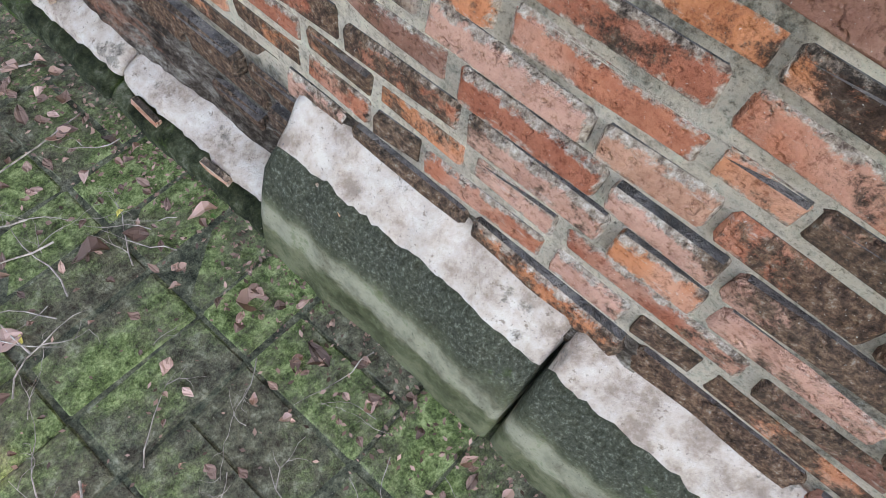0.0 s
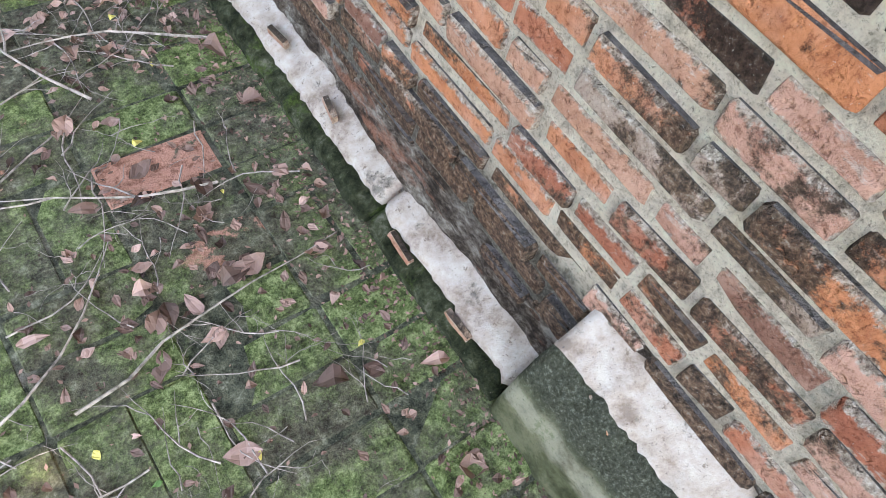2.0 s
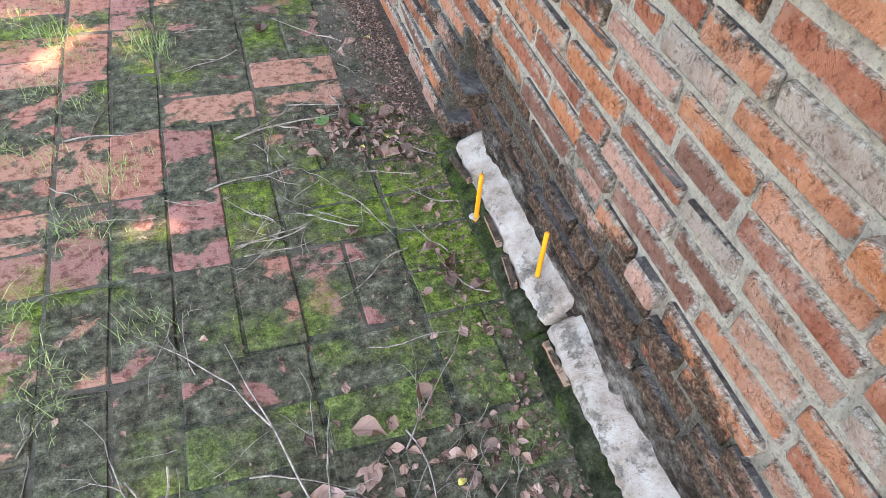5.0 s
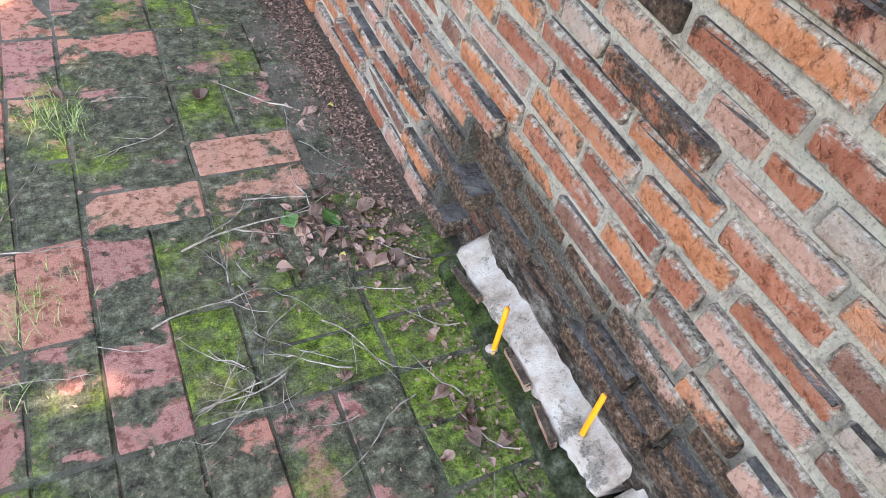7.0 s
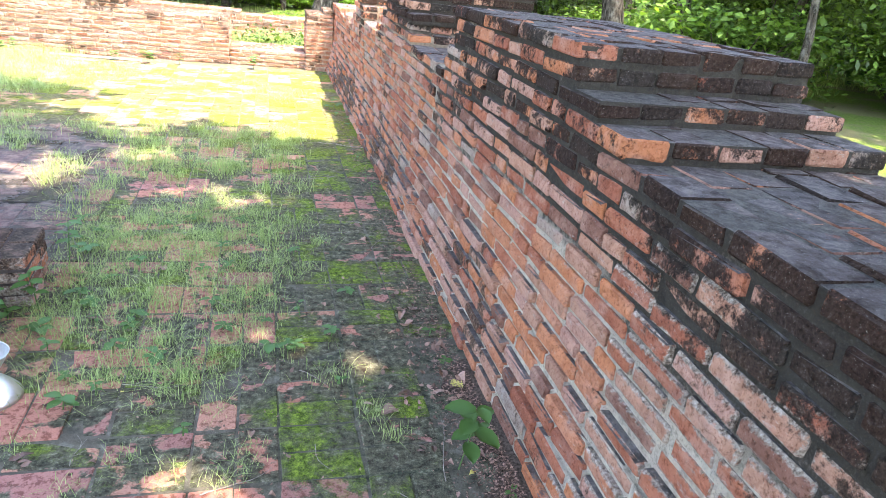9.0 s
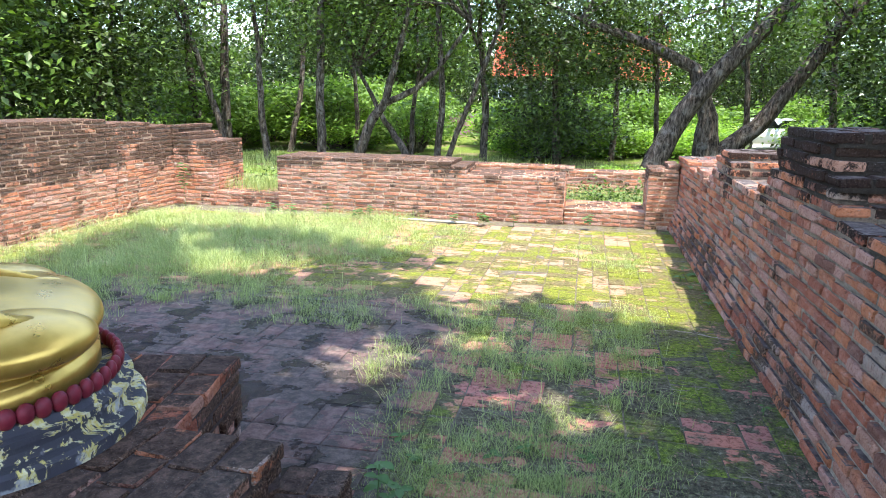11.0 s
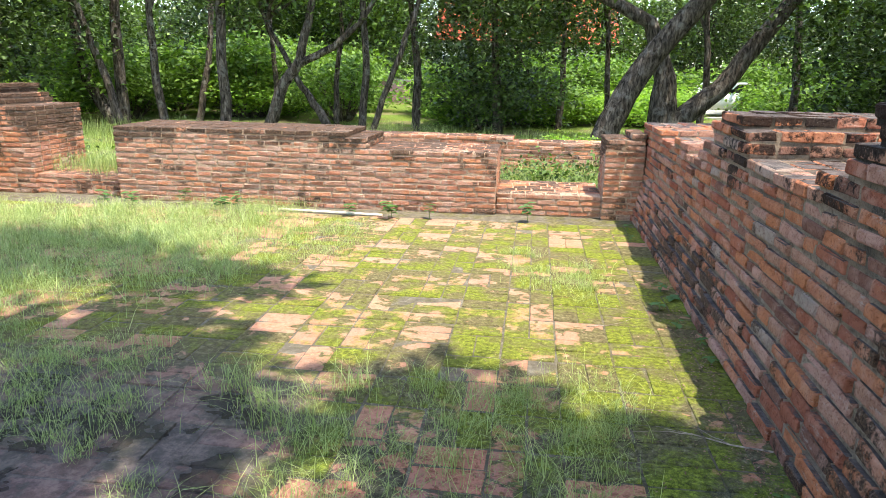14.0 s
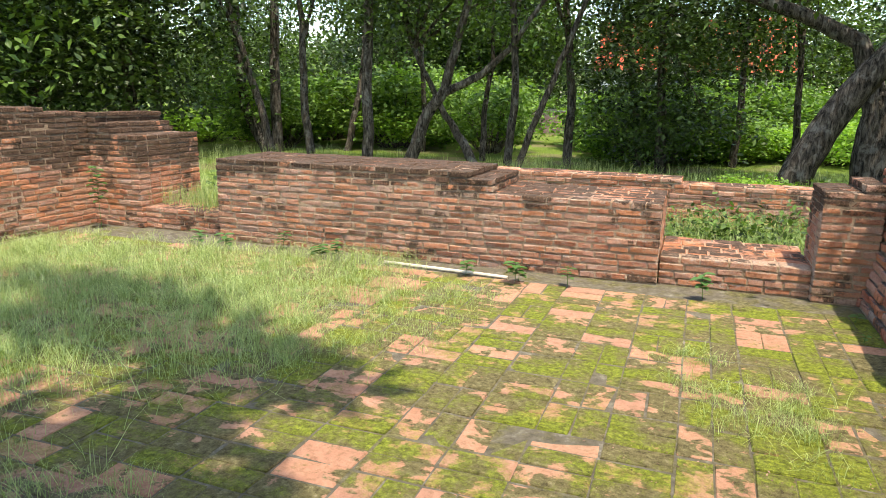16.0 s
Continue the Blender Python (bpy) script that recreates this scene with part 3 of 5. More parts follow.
wall_end = brick_wall("wall_end", "low sunlit red brick wall closing the hall", pose(-6.0, 8.75, 0), 4.45, ladder([(0, 0.90), (1.0, 0.86), (2.8, 0.80), (3.0, 0.70), (4.0, 0.66)]), 0.95, 21,
                      (M_END, M_END_J), M_MORTAR_END, near=lambda u, z: True, course=0.062, joint=0.012, lengths=(0.15, 0.27), proud=0.003, flush=0.007)
sill_right = brick_wall("wall_sill_east", "low brick threshold in a doorway gap", pose(-1.55, 8.80, 0), 1.14, ladder([(0, 0.27)]), 0.9, 22, (M_END, M_END_J), M_MORTAR_END, near=lambda u, z: True, course=0.062, joint=0.012, lengths=(0.15, 0.27), proud=0.003, flush=0.007)
pier_right = brick_wall("wall_pier_east", "weathered red brick door pier", pose(-0.42, 8.72, 0), 0.42, ladder([(0, 0.87), (0.28, 0.95)]), 0.6, 23, (M_END, M_END_J), M_MORTAR_END, near=lambda u, z: True, course=0.062, joint=0.012, lengths=(0.15, 0.27), proud=0.003, flush=0.007)
sill_left = brick_wall("wall_sill_west", "low brick threshold in a grassy gap", pose(-7.2, 8.95, 0), 1.2, ladder([(0, 0.26)]), 0.9, 24, (M_END, M_END_J), M_MORTAR_END, course=0.062, joint=0.012, lengths=(0.15, 0.27), proud=0.003, flush=0.007)
pier_left = brick_wall("wall_pier_west", "stepped red brick door pier", pose(-7.9, 8.9, 0), 0.72, ladder([(0, 1.28), (0.14, 1.16), (0.3, 1.03)]), 1.0, 25, (M_END, M_END_J), M_MORTAR_END, course=0.062, joint=0.012, lengths=(0.15, 0.27), proud=0.003, flush=0.007)
wall_west = brick_wall("wall_west", "tall ruined brick side wall in sun", pose(-7.9, -6.0, 0, 0, 0, 90), 15.0, ladder([(0, 1.4), (11.0, 1.45), (13.4, 1.38), (14.4, 1.30)]), 1.0, 26, (M_END, M_END_J), M_MORTAR_END, course=0.062, joint=0.012, lengths=(0.15, 0.27), proud=0.003, flush=0.007)
wall_back = brick_wall("wall_outer", "low outer brick wall beyond the hall", pose(-6.5, 12.3, GROUND), 8.5, ladder([(0, 0.75), (2, 0.85), (5, 0.78)]), 0.5, 27, (M_END, M_END_J), M_MORTAR_END, course=0.066, joint=0.014)

def wob(a, b, c=0.0):
    return noise.noise(Vector((a, b, c)))


# ---- trees ----
def tube(bm, pts, sides=8):
    """A tapered limb through (x, y, z, radius) points."""
    rings = []
    for k, (x, y, z, r) in enumerate(pts):
        p = Vector((x, y, z))
        a = Vector(pts[max(0, k - 1)][:3])
        b = Vector(pts[min(len(pts) - 1, k + 1)][:3])
        d = (b - a).normalized()
        side = d.cross(Vector((0.13, 0.98, 0.07))).normalized()
        over = d.cross(side)
        rings.append([bm.verts.new(p + r * (side * math.cos(2 * math.pi * i / sides) + over * math.sin(2 * math.pi * i / sides))) for i in range(sides)])
    for s0, s1 in zip(rings, rings[1:]):
        for i in range(sides):
            bm.faces.new((s0[i], s0[(i + 1) % sides], s1[(i + 1) % sides], s1[i]))
    bm.faces.new(rings[-1])


def bent(pts, steps, wobble, rng):
    """The same limb with more points and some crookedness."""
    out = []
    for (p, q) in zip(pts, pts[1:]):
        for k in range(steps):
            f = k / steps
            out.append(tuple(a + (b - a) * f + (rng.uniform(-wobble, wobble) if i < 2 and out else 0) for i, (a, b) in enumerate(zip(p, q))))
    return out + [pts[-1]]


def leaf_cloud(rng, centres, each, spread, size, flat=0.6):
    """Leaves scattered round centres: folded quads."""
    n = len(centres) * each
    c = np.repeat(np.array(centres), each, 0) + rng.normal(0, 1, (n, 3)) * np.array([spread, spread, spread * flat])
    d = rng.normal(0, 1, (n, 3)) * np.array([1, 1, 0.6])
    d /= np.linalg.norm(d, axis=1)[:, None]
    up = rng.normal(0, 0.5, (n, 3)) + np.array([0, 0, 1])
    side = np.cross(d, up)
    side /= np.linalg.norm(side, axis=1)[:, None] + 1e-9
    s = size * rng.uniform(0.6, 1.4, (n, 1))
    v = np.stack([c, c + d * s * 0.5 + side * s * 0.28, c + d * s - np.array([0, 0, 0.15]) * s, c + d * s * 0.5 - side * s * 0.28], 1).reshape(-1, 3)
    return v, np.arange(n * 4).reshape(-1, 4)


def tree(limbs, label, seed, crown, leaf, leaves=7000, size=0.16, spread=0.55, twigs=10):
    """A tree from its limbs; crown: (centre, radii) within which leaf clumps sit."""
    rng, nrng = random.Random(seed), np.random.default_rng(seed)
    base = limbs[0][0]
    root = new("tree")
    root.location = base[:3]
    tagged(root, label, "tree", "trees behind the ruin")
    bm = bmesh.new()
    for limb in limbs:
        tube(bm, bent([(x - base[0], y - base[1], z - base[2], r) for x, y, z, r in limb], 4, 0.03, rng))
    (cx, cy, cz), (rx, ry, rz) = crown
    o = Vector(base[:3])
    centres = []
    count = max(8, leaves // 140)
    while len(centres) < count:
        p = Vector((rng.uniform(-1, 1), rng.uniform(-1, 1), rng.uniform(-1, 1)))
        if 0.25 < p.length < 1:
            centres.append(Vector((cx + p.x * rx, cy + p.y * ry, cz + p.z * rz)) - o)
    tips = [Vector(l[-1][:3]) - o for l in limbs]
    for k in range(twigs):
        a, b = rng.choice(tips), rng.choice(centres)
        mid = (a + b) / 2 + Vector((rng.uniform(-0.3, 0.3), rng.uniform(-0.3, 0.3), rng.uniform(0, 0.4)))
        tube(bm, [(*a, 0.05), (*mid, 0.035), (*b, 0.01)], 5)
    part("trunk", bm, M_BARK, root, smooth=True)
    v, f = leaf_cloud(nrng, [c[:] for c in centres], 140, spread, size)
    crown_ob = mesh_object("crown", v.tolist(), f.tolist(), leaf, root)
    return root


TRUNKS = [
    ([[(-8.28, 18.8, -0.4, 0.18), (-7.83, 18.8, 0.88, 0.16), (-7.23, 18.8, 1.72, 0.13), (-6.91, 18.8, 2.93, 0.1), (-6.5, 18.8, 4.4, 0.08)], [(-7.23, 18.8, 1.6, 0.1), (-6.35, 18.8, 2.02, 0.09), (-5.65, 18.8, 2.62, 0.07), (-4.7, 18.8, 3.9, 0.05)]], "slim forked tree with a pale leaning trunk"),
    ([[(-9.24, 18.5, -0.4, 0.15), (-9.22, 18.5, 1.67, 0.13), (-9.1, 18.5, 4.6, 0.11)]], "straight dark-barked young tree"),
    ([[(-6.54, 19.5, -0.45, 0.14), (-7.01, 19.5, 0.38, 0.12), (-7.48, 19.5, 1.02, 0.09), (-8.4, 19.5, 2.7, 0.05)], [(-5.85, 19.6, -0.45, 0.12), (-5.64, 19.5, 1.78, 0.1), (-5.84, 19.5, 4.5, 0.08)]], "two-stemmed tree with crooked trunks"),
    ([[(-5.56, 19.0, -0.45, 0.09), (-4.95, 19.0, 1.11, 0.08), (-4.31, 19.0, 2.72, 0.07), (-3.8, 19.0, 4.0, 0.05)]], "thin leaning young tree"),
    ([[(0.2, 17.4, -0.5, 0.32), (0.67, 17.4, 0.65, 0.28), (1.3, 17.4, 1.8, 0.25), (1.92, 17.4, 2.56, 0.23), (3.6, 17.4, 4.4, 0.18)]], "thick leaning tree with rough grey bark"),
    ([[(2.1, 19.0, -0.5, 0.45), (2.0, 19.0, 0.5, 0.36), (1.98, 19.0, 1.35, 0.26), (1.47, 19.0, 2.67, 0.17), (0.35, 19.0, 3.25, 0.14), (-1.6, 19.0, 3.95, 0.1)], [(2.2, 19.0, 0.2, 0.28), (3.27, 19.0, 1.15, 0.23), (4.33, 19.0, 2.65, 0.19), (5.6, 19.0, 4.6, 0.14)]], "old spreading tree with heavy grey limbs"),
    ([[(-14.62, 22.0, -0.4, 0.28), (-15.57, 22.0, 1.05, 0.16), (-15.74, 22.0, 2.8, 0.14), (-15.7, 22.0, 4.9, 0.1)], [(-14.42, 22.1, -0.4, 0.18), (-14.34, 22.0, 2.48, 0.16), (-14.2, 22.0, 5, 0.12)]], "clump of trees with several stems"),
    ([[(6.1, 11.0, -0.5, 0.28), (5.8, 11.0, 1.66, 0.22), (5.9, 11.0, 3.6, 0.17)]], "shady tree beside the long wall"),
    ([[(8.9, 13.0, -0.5, 0.2), (8.72, 13.0, 1.79, 0.17), (8.1, 13.0, 3.9, 0.13)]], "slender tree beside the long wall"),
]
for k, (limbs, label) in enumerate(TRUNKS):
    tip = limbs[0][-1]
    crown = ((4.3, 8.9, 6.0), (3.0, 3.0, 1.7)) if k == 7 else ((-4.2, 19.2, 6.4), (1.5, 1.4, 1.3)) if k == 3 else ((tip[0], tip[1] + 0.3, 5.3), (3.1, 2.2, 2.5))
    tree(limbs, label, 100 + k, crown, M_LEAF if k % 2 else M_LEAF_B, 2200 if k == 3 else 6500, 0.14)

far_rng = random.Random(5)
slim = tree([[(0, 0, 0, 0.13), (0.15, 0, 1.8, 0.11), (-0.1, 0.05, 3.6, 0.085), (0.2, 0, 6.0, 0.05)], [(-0.05, 0.03, 3.2, 0.06), (-0.6, 0.1, 4.2, 0.045), (-1.0, 0.1, 5.6, 0.025)]], "slim bare-stemmed tree with a small high crown", 150, ((0, 0, 5.6), (1.6, 1.4, 1.5)), M_LEAF_B, 1800, 0.14)
SLIM = ((-11.5, 19.5), (-12.6, 23.5), (-7.4, 22.5), (-4.6, 21.0), (-2.9, 23.0), (0.9, 21.5), (3.2, 20.5), (6.3, 22.5), (-17.5, 20.0), (-10.2, 24.5), (7.9, 15.5), (10.2, 17.5), (9.4, 9.5), (-13.4, 20.4), (-0.4, 23.6))
for k, (x, y) in enumerate(SLIM):
    sc = far_rng.uniform(0.75, 1.1)
    m = Matrix.Translation((x, y, -0.42)) @ Matrix.Rotation(far_rng.uniform(0, 6.3), 4, "Z") @ Matrix.Rotation(far_rng.gauss(0, 0.1), 4, "X") @ Matrix.Diagonal((sc, sc, sc * 1.1, 1))
    if k:
        copy_thing(slim, m)
    else:
        slim_first = m
slim.matrix_basis = slim_first
protos = []
for k in range(4):
    t0 = tree([[(0, 0, 0, 0.2), (far_rng.uniform(-0.4, 0.4), 0, 2.4, 0.15), (far_rng.uniform(-0.8, 0.8), 0, 5, 0.1)]], "leafy tree in the wood behind the ruin", 200 + k, ((0, 0, 4.3), (3.0, 2.6, 3.8)), (M_LEAF, M_LEAF_B)[k % 2], 15000, 0.18, 0.75)
    protos.append(t0)
spots = [(-19, 17), (-17, 12.5), (-2.2, 21.2), (11, 12), (-24, 22), (-13, 39), (7.5, 19.5), (12.5, 16), (15, 21), (14, 9), (17, 14), (-20, 28), (-17, 37), (-11, 40), (-4, 41), (2, 38),
         (8, 40), (15, 34), (21, 25), (20, 17), (24, 11), (20, 5), (-26, 15), (-26, 34), (-17, 18.5), (-21, 9), (28, 20), (26, 32), (-31, 26), (-16, 41), (-1, 44), (-12, 45), (12, 45), (13.5, 27)]
for k, (x, y) in enumerate(spots):
    s = far_rng.uniform(0.85, 1.3) if k != 2 else 0.78
    m = Matrix.Translation((x, y, GROUND - 0.05)) @ Matrix.Rotation(far_rng.uniform(0, 6.3), 4, "Z") @ Matrix.Diagonal((s, s, s, 1))
    if k < 4:
        protos[k].matrix_basis = m
    else:
        copy_thing(protos[k % 4], m)

# the shade tree over the start of the walk, rooted outside the long wall
EDGE = [(-9, 7.0), (-7.5, 7.0), (-6.0, 7.05), (-5.2, 7.15), (-4.3, 6.8), (-3.5, 6.4), (-3.0, 6.2), (-2.9, 5.75), (-2.5, 5.4), (-2.45, 5.1), (-2.15, 4.9), (-1.9, 5.15), (-1.35, 4.95), (-1.2, 4.6), (-0.9, 4.4), (-0.4, 4.3), (2, 4.2)]
HOLES = [(-1.89, 3.64, 0.20), (-2.70, 3.2, 0.42), (-1.22, 2.76, 0.26), (-2.12, 4.9, 0.2), (-0.53, 0.36, 0.14), (-1.14, 0.57, 0.10), (-1.36, -0.27, 0.17), (-1.11, -0.25, 0.13), (-1.11, -0.86, 0.16), (-0.93, -0.93, 0.12),
         (-3.2, 5.56, 0.3), (-2.71, 5.06, 0.2), (-5.0, 5.35, 0.5), (-4.3, 5.55, 0.35), (-5.9, 6.2, 0.35), (-1.35, 1.5, 0.15), (-2.3, 1.9, 0.12)]


def shaded(x, y):
    """Whether the crown's shade falls on that place of the floor."""
    return y < np.interp(x, [e[0] for e in EDGE], [e[1] for e in EDGE]) - 0.12 and all(math.hypot(x - a, y - b) > r_ + 0.13 for a, b, r_ in HOLES)


srng = random.Random(9)
FOOT = Vector((3.4, -4.0, GROUND))
clumps = []
while len(clumps) < 2000:
    x, y, h = srng.uniform(-7.0, 2.0), srng.uniform(-6.3, 7.1), srng.uniform(6.9, 8.3)
    if shaded(x, y):
        clumps.append(Vector((x, y, 0)) + SUN * (h / SUN.z) - FOOT)
bm = bmesh.new()
tube(bm, [(0, 0, 0, 0.4), (-0.2, 0.1, 2.5, 0.33), (-0.9, 0.3, 5, 0.26), (-2, 0.6, 7.2, 0.16)], 10)
for c in clumps[::60]:
    tube(bm, [(-0.9, 0.3, 5, 0.14), (c.x / 2 - 0.4, c.y / 2 + 0.1, 6.7, 0.08), (c.x, c.y, c.z, 0.02)], 6)
shade = new("tree")
shade.location = FOOT
tagged(shade, "tall broad tree shading the start of the walk", "tree")
part("trunk", bm, M_BARK, shade, smooth=True)
v, f = leaf_cloud(np.random.default_rng(9), [c[:] for c in clumps], 20, 0.13, 0.30, 0.6)
mesh_object("crown", v.tolist(), f.tolist(), leaf_material("canopy_leaf", (0.10, 0.14, 0.05), (0.26, 0.32, 0.13), 0.55), shade)

# ---- undergrowth and distance ----
def bush(where, radius, tall, count, size, material, seed, label):
    """A low bush: stems under many small leaves."""
    r = random.Random(seed)
    root = new("bush")
    root.location = where
    tagged(root, label, "bush", "undergrowth behind the ruin")
    bm = bmesh.new()
    hubs = []
    for _ in range(max(6, count // 120)):
        a, d = r.uniform(0, 6.28), radius * math.sqrt(r.random())
        hub = (d * math.cos(a), d * math.sin(a) * 0.7, r.uniform(0.25, 1.0) * tall)
        hubs.append(hub)
        tube(bm, [(hub[0] * 0.2, hub[1] * 0.2, -0.05, 0.02), (hub[0] * 0.6, hub[1] * 0.6, hub[2] * 0.6, 0.014), (*hub, 0.005)], 4)
    part("branchwork", bm, M_BARK, root)
    v, f = leaf_cloud(np.random.default_rng(seed), hubs, 120, 0.26, size)
    v[:, 2] = np.maximum(v[:, 2], 0.0)
    mesh_object("foliage", v.tolist(), f.tolist(), material, root)
    return root


brng = random.Random(77)
BUSH_LABELS = ["bright green leafy undergrowth bush", "dense dark green shrub", "light green weedy shrub"]
bushes = [bush((0, 0, 0), 1.5, 1.5, 4200, 0.13, (M_BUSH, M_SHRUB, M_BUSH)[k], 300 + k, BUSH_LABELS[k]) for k in range(3)]
first = set()
for k in range(120):
    x, y = (brng.uniform(-22, 16), brng.uniform(24.0, 35)) if k < 100 else ((brng.uniform(-9, 2), brng.uniform(13.4, 16.5)) if k < 106 else (brng.uniform(9, 24), brng.uniform(6, 20)))
    if y > 20 and abs(x - (-1.2 + (y - 2.3) * 0.262)) < 1.9:
        x -= 4.5
    if y > 20 and abs(x - (-1.27 - (y - 2.7) * 0.187)) < 1.7:
        x += 3.2
    sc = brng.uniform(0.8, 1.5) * (0.36 if 100 <= k < 106 else 1.0)
    m = Matrix.Translation((x, y, GROUND - 0.03)) @ Matrix.Rotation(brng.uniform(0, 6.3), 4, "Z") @ Matrix.Diagonal((sc, sc, sc * brng.uniform(0.7, 1.1), 1))
    if k % 3 not in first and k < 3:
        bushes[k].matrix_basis = m
        first.add(k % 3)
    else:
        copy_thing(bushes[k % 3 if k < 106 else 1], m)

wood_rng = np.random.default_rng(70)
wood = [(float(x), float(y), float(z)) for x, y, z in zip(wood_rng.uniform(-75, 75, 950), wood_rng.uniform(66, 82, 950), wood_rng.uniform(0.0, 1.0, 950) * 12.5)]
wood = [(x, y, 0.5 + z * (0.55 + 0.55 * abs(wob(x * 0.07, 2.0)))) for x, y, z in wood]
v, f = leaf_cloud(wood_rng, wood, 90, 1.3, 0.65)
tagged(mesh_object("far_woods", v.tolist(), f.tolist(), M_LEAF), "dense green woods in the far distance", "woods", kind="stuff")

low_shrub = bush((-0.75, 10.95, GROUND), 0.55, 0.5, 1900, 0.075, M_LEAF_B, 310, "low dark green shrub outside the doorway gap")
for x, y, sc in ((-1.1, 10.7, 0.8), (-0.3, 11.3, 0.95), (-1.9, 11.2, 0.85), (0.5, 12.0, 0.9), (-6.6, 10.9, 0.85), (-7.4, 11.6, 1.2), (-5.4, 13.2, 1.1), (-2.6, 13.4, 1.1), (0.4, 13.6, 1.2)):
    copy_thing(low_shrub, Matrix.Translation((x, y, GROUND)) @ Matrix.Rotation(x * 9, 4, "Z") @ Matrix.Diagonal((sc * 1.2, sc * 1.2, sc * 0.8, 1)))

M_PINK = plain("pink_painted_wall", (0.42, 0.24, 0.25), 0.9, 0.2, 3)
M_ROOF = plain("red_roof_tile", (0.62, 0.09, 0.04), 0.7, 0.2, 6)
far_wall = new("boundary_wall")
far_wall.location = (-8, 39, GROUND)
tagged(far_wall, "long low pinkish boundary wall beyond the trees", "wall")
boxes("panel", [(-14 + 4 * k, -14 + 4 * k + 3.8, 0, 0.2, 0, 1.15) for k in range(11)], M_PINK, far_wall)
boxes("coping", [(-14.1, 30, -0.06, 0.26, 1.15, 1.25)], plain("grey_coping", (0.3, 0.27, 0.26)), far_wall)
for k in range(12):
    boxes("post", [(-14.2 + 4 * k, -13.9 + 4 * k, -0.05, 0.25, 0, 1.15)], M_PINK, far_wall)


def hall(where, wide, tall, seed):
    """A far temple hall with a steep red roof."""
    root = new("temple_building")
    root.location = where
    tagged(root, "distant pale hall with a steep red tiled roof", "building")
    boxes("wall", [(-wide / 2, wide / 2, 0, 7, 0, tall)], plain("pale_wall", (0.6, 0.56, 0.5)), root)
    for k in range(4):
        x = -wide / 2 + (k + 0.5) * wide / 4
        boxes("window", [(x - 0.5, x + 0.5, -0.05, 0.02, 1.2, 2.9)], plain("dark_window", (0.03, 0.03, 0.035), 0.2), root)
    bm = bmesh.new()
    a = [bm.verts.new((x, y, z)) for x in (-wide / 2 - 0.6, wide / 2 + 0.6) for y, z in ((-0.8, tall - 0.3), (3.5, tall + 4.2), (7.8, tall - 0.3))]
    for q in ((0, 3, 4, 1), (1, 4, 5, 2), (0, 1, 2), (3, 5, 4)):
        bm.faces.new([a[i] for i in q])
    part("roof", bm, M_ROOF, root)


hall((1.5, 62, GROUND), 7, 4.2, 1)
hall((-7.5, 66, GROUND), 5, 4.6, 2)

M_CAR = plain("white_car_paint", (0.8, 0.8, 0.8), 0.25, 0.03, 4)
M_TYRE = plain("tyre_rubber", (0.02, 0.02, 0.02), 0.85)
M_PANE = plain("dark_car_glass", (0.02, 0.022, 0.025), 0.08, 0.1)
M_RIM = plain("wheel_rim", (0.5, 0.5, 0.52), 0.35, 0.1, 30, 0.8)


def car(m):
    root = new("car")
    root.matrix_basis = m
    tagged(root, "white parked car seen between the trees", "car", "parked cars")
    outline = [(-2.1, 0.35), (-2.15, 0.75), (-1.9, 0.95), (-1.2, 1.0), (-0.6, 1.42), (0.7, 1.45), (1.5, 1.02), (2.1, 0.9), (2.15, 0.4)]
    bm = bmesh.new()
    sides = [[bm.verts.new((x, sy * (0.82 if z < 1.1 else 0.66), z)) for x, z in outline] for sy in (-1, 1)]
    for i in range(len(outline)):
        j = (i + 1) % len(outline)
        bm.faces.new((sides[0][i], sides[0][j], sides[1][j], sides[1][i]))
    bm.faces.new(sides[0][::-1])
    bm.faces.new(sides[1])
    bmesh.ops.recalc_face_normals(bm, faces=bm.faces[:])
    bmesh.ops.bevel(bm, geom=bm.edges[:], offset=0.05, segments=2, affect="EDGES")
    part("body", bm, M_CAR, root, smooth=True)
    for sy in (-1, 1):
        for x0, x1 in ((-0.95, -0.1), (0.0, 1.05)):
            bm = bmesh.new()
            q = [bm.verts.new((x, sy * y, z)) for x, y, z in ((x0 - 0.15, 0.835, 1.03), (x1 + 0.2, 0.835, 1.03), (x1, 0.70, 1.37), (x0 + 0.3, 0.70, 1.37))]
            bm.faces.new(q)
            bmesh.ops.solidify(bm, geom=bm.faces[:], thickness=0.03)
            part("window", bm, M_PANE, root)
        for x in (-1.35, 1.35):
            bm = bmesh.new()
            bmesh.ops.create_cone(bm, cap_ends=True, segments=20, radius1=0.33, radius2=0.33, depth=0.2, matrix=pose(x, sy * 0.76, 0.33, 90))
            wheel = part("wheel", bm, M_TYRE, root)
            bm = bmesh.new()
            bmesh.ops.create_cone(bm, cap_ends=True, segments=16, radius1=0.2, radius2=0.2, depth=0.22, matrix=pose(x, sy * 0.76, 0.33, 90))
            part("rim", bm, M_RIM, wheel)
        bm = bmesh.new()
        bmesh.ops.create_cube(bm, size=1, matrix=pose(-2.12, sy * 0.58, 0.78) @ Matrix.Diagonal((0.08, 0.34, 0.13, 1)))
        part("headlight", bm, M_RIM, root)


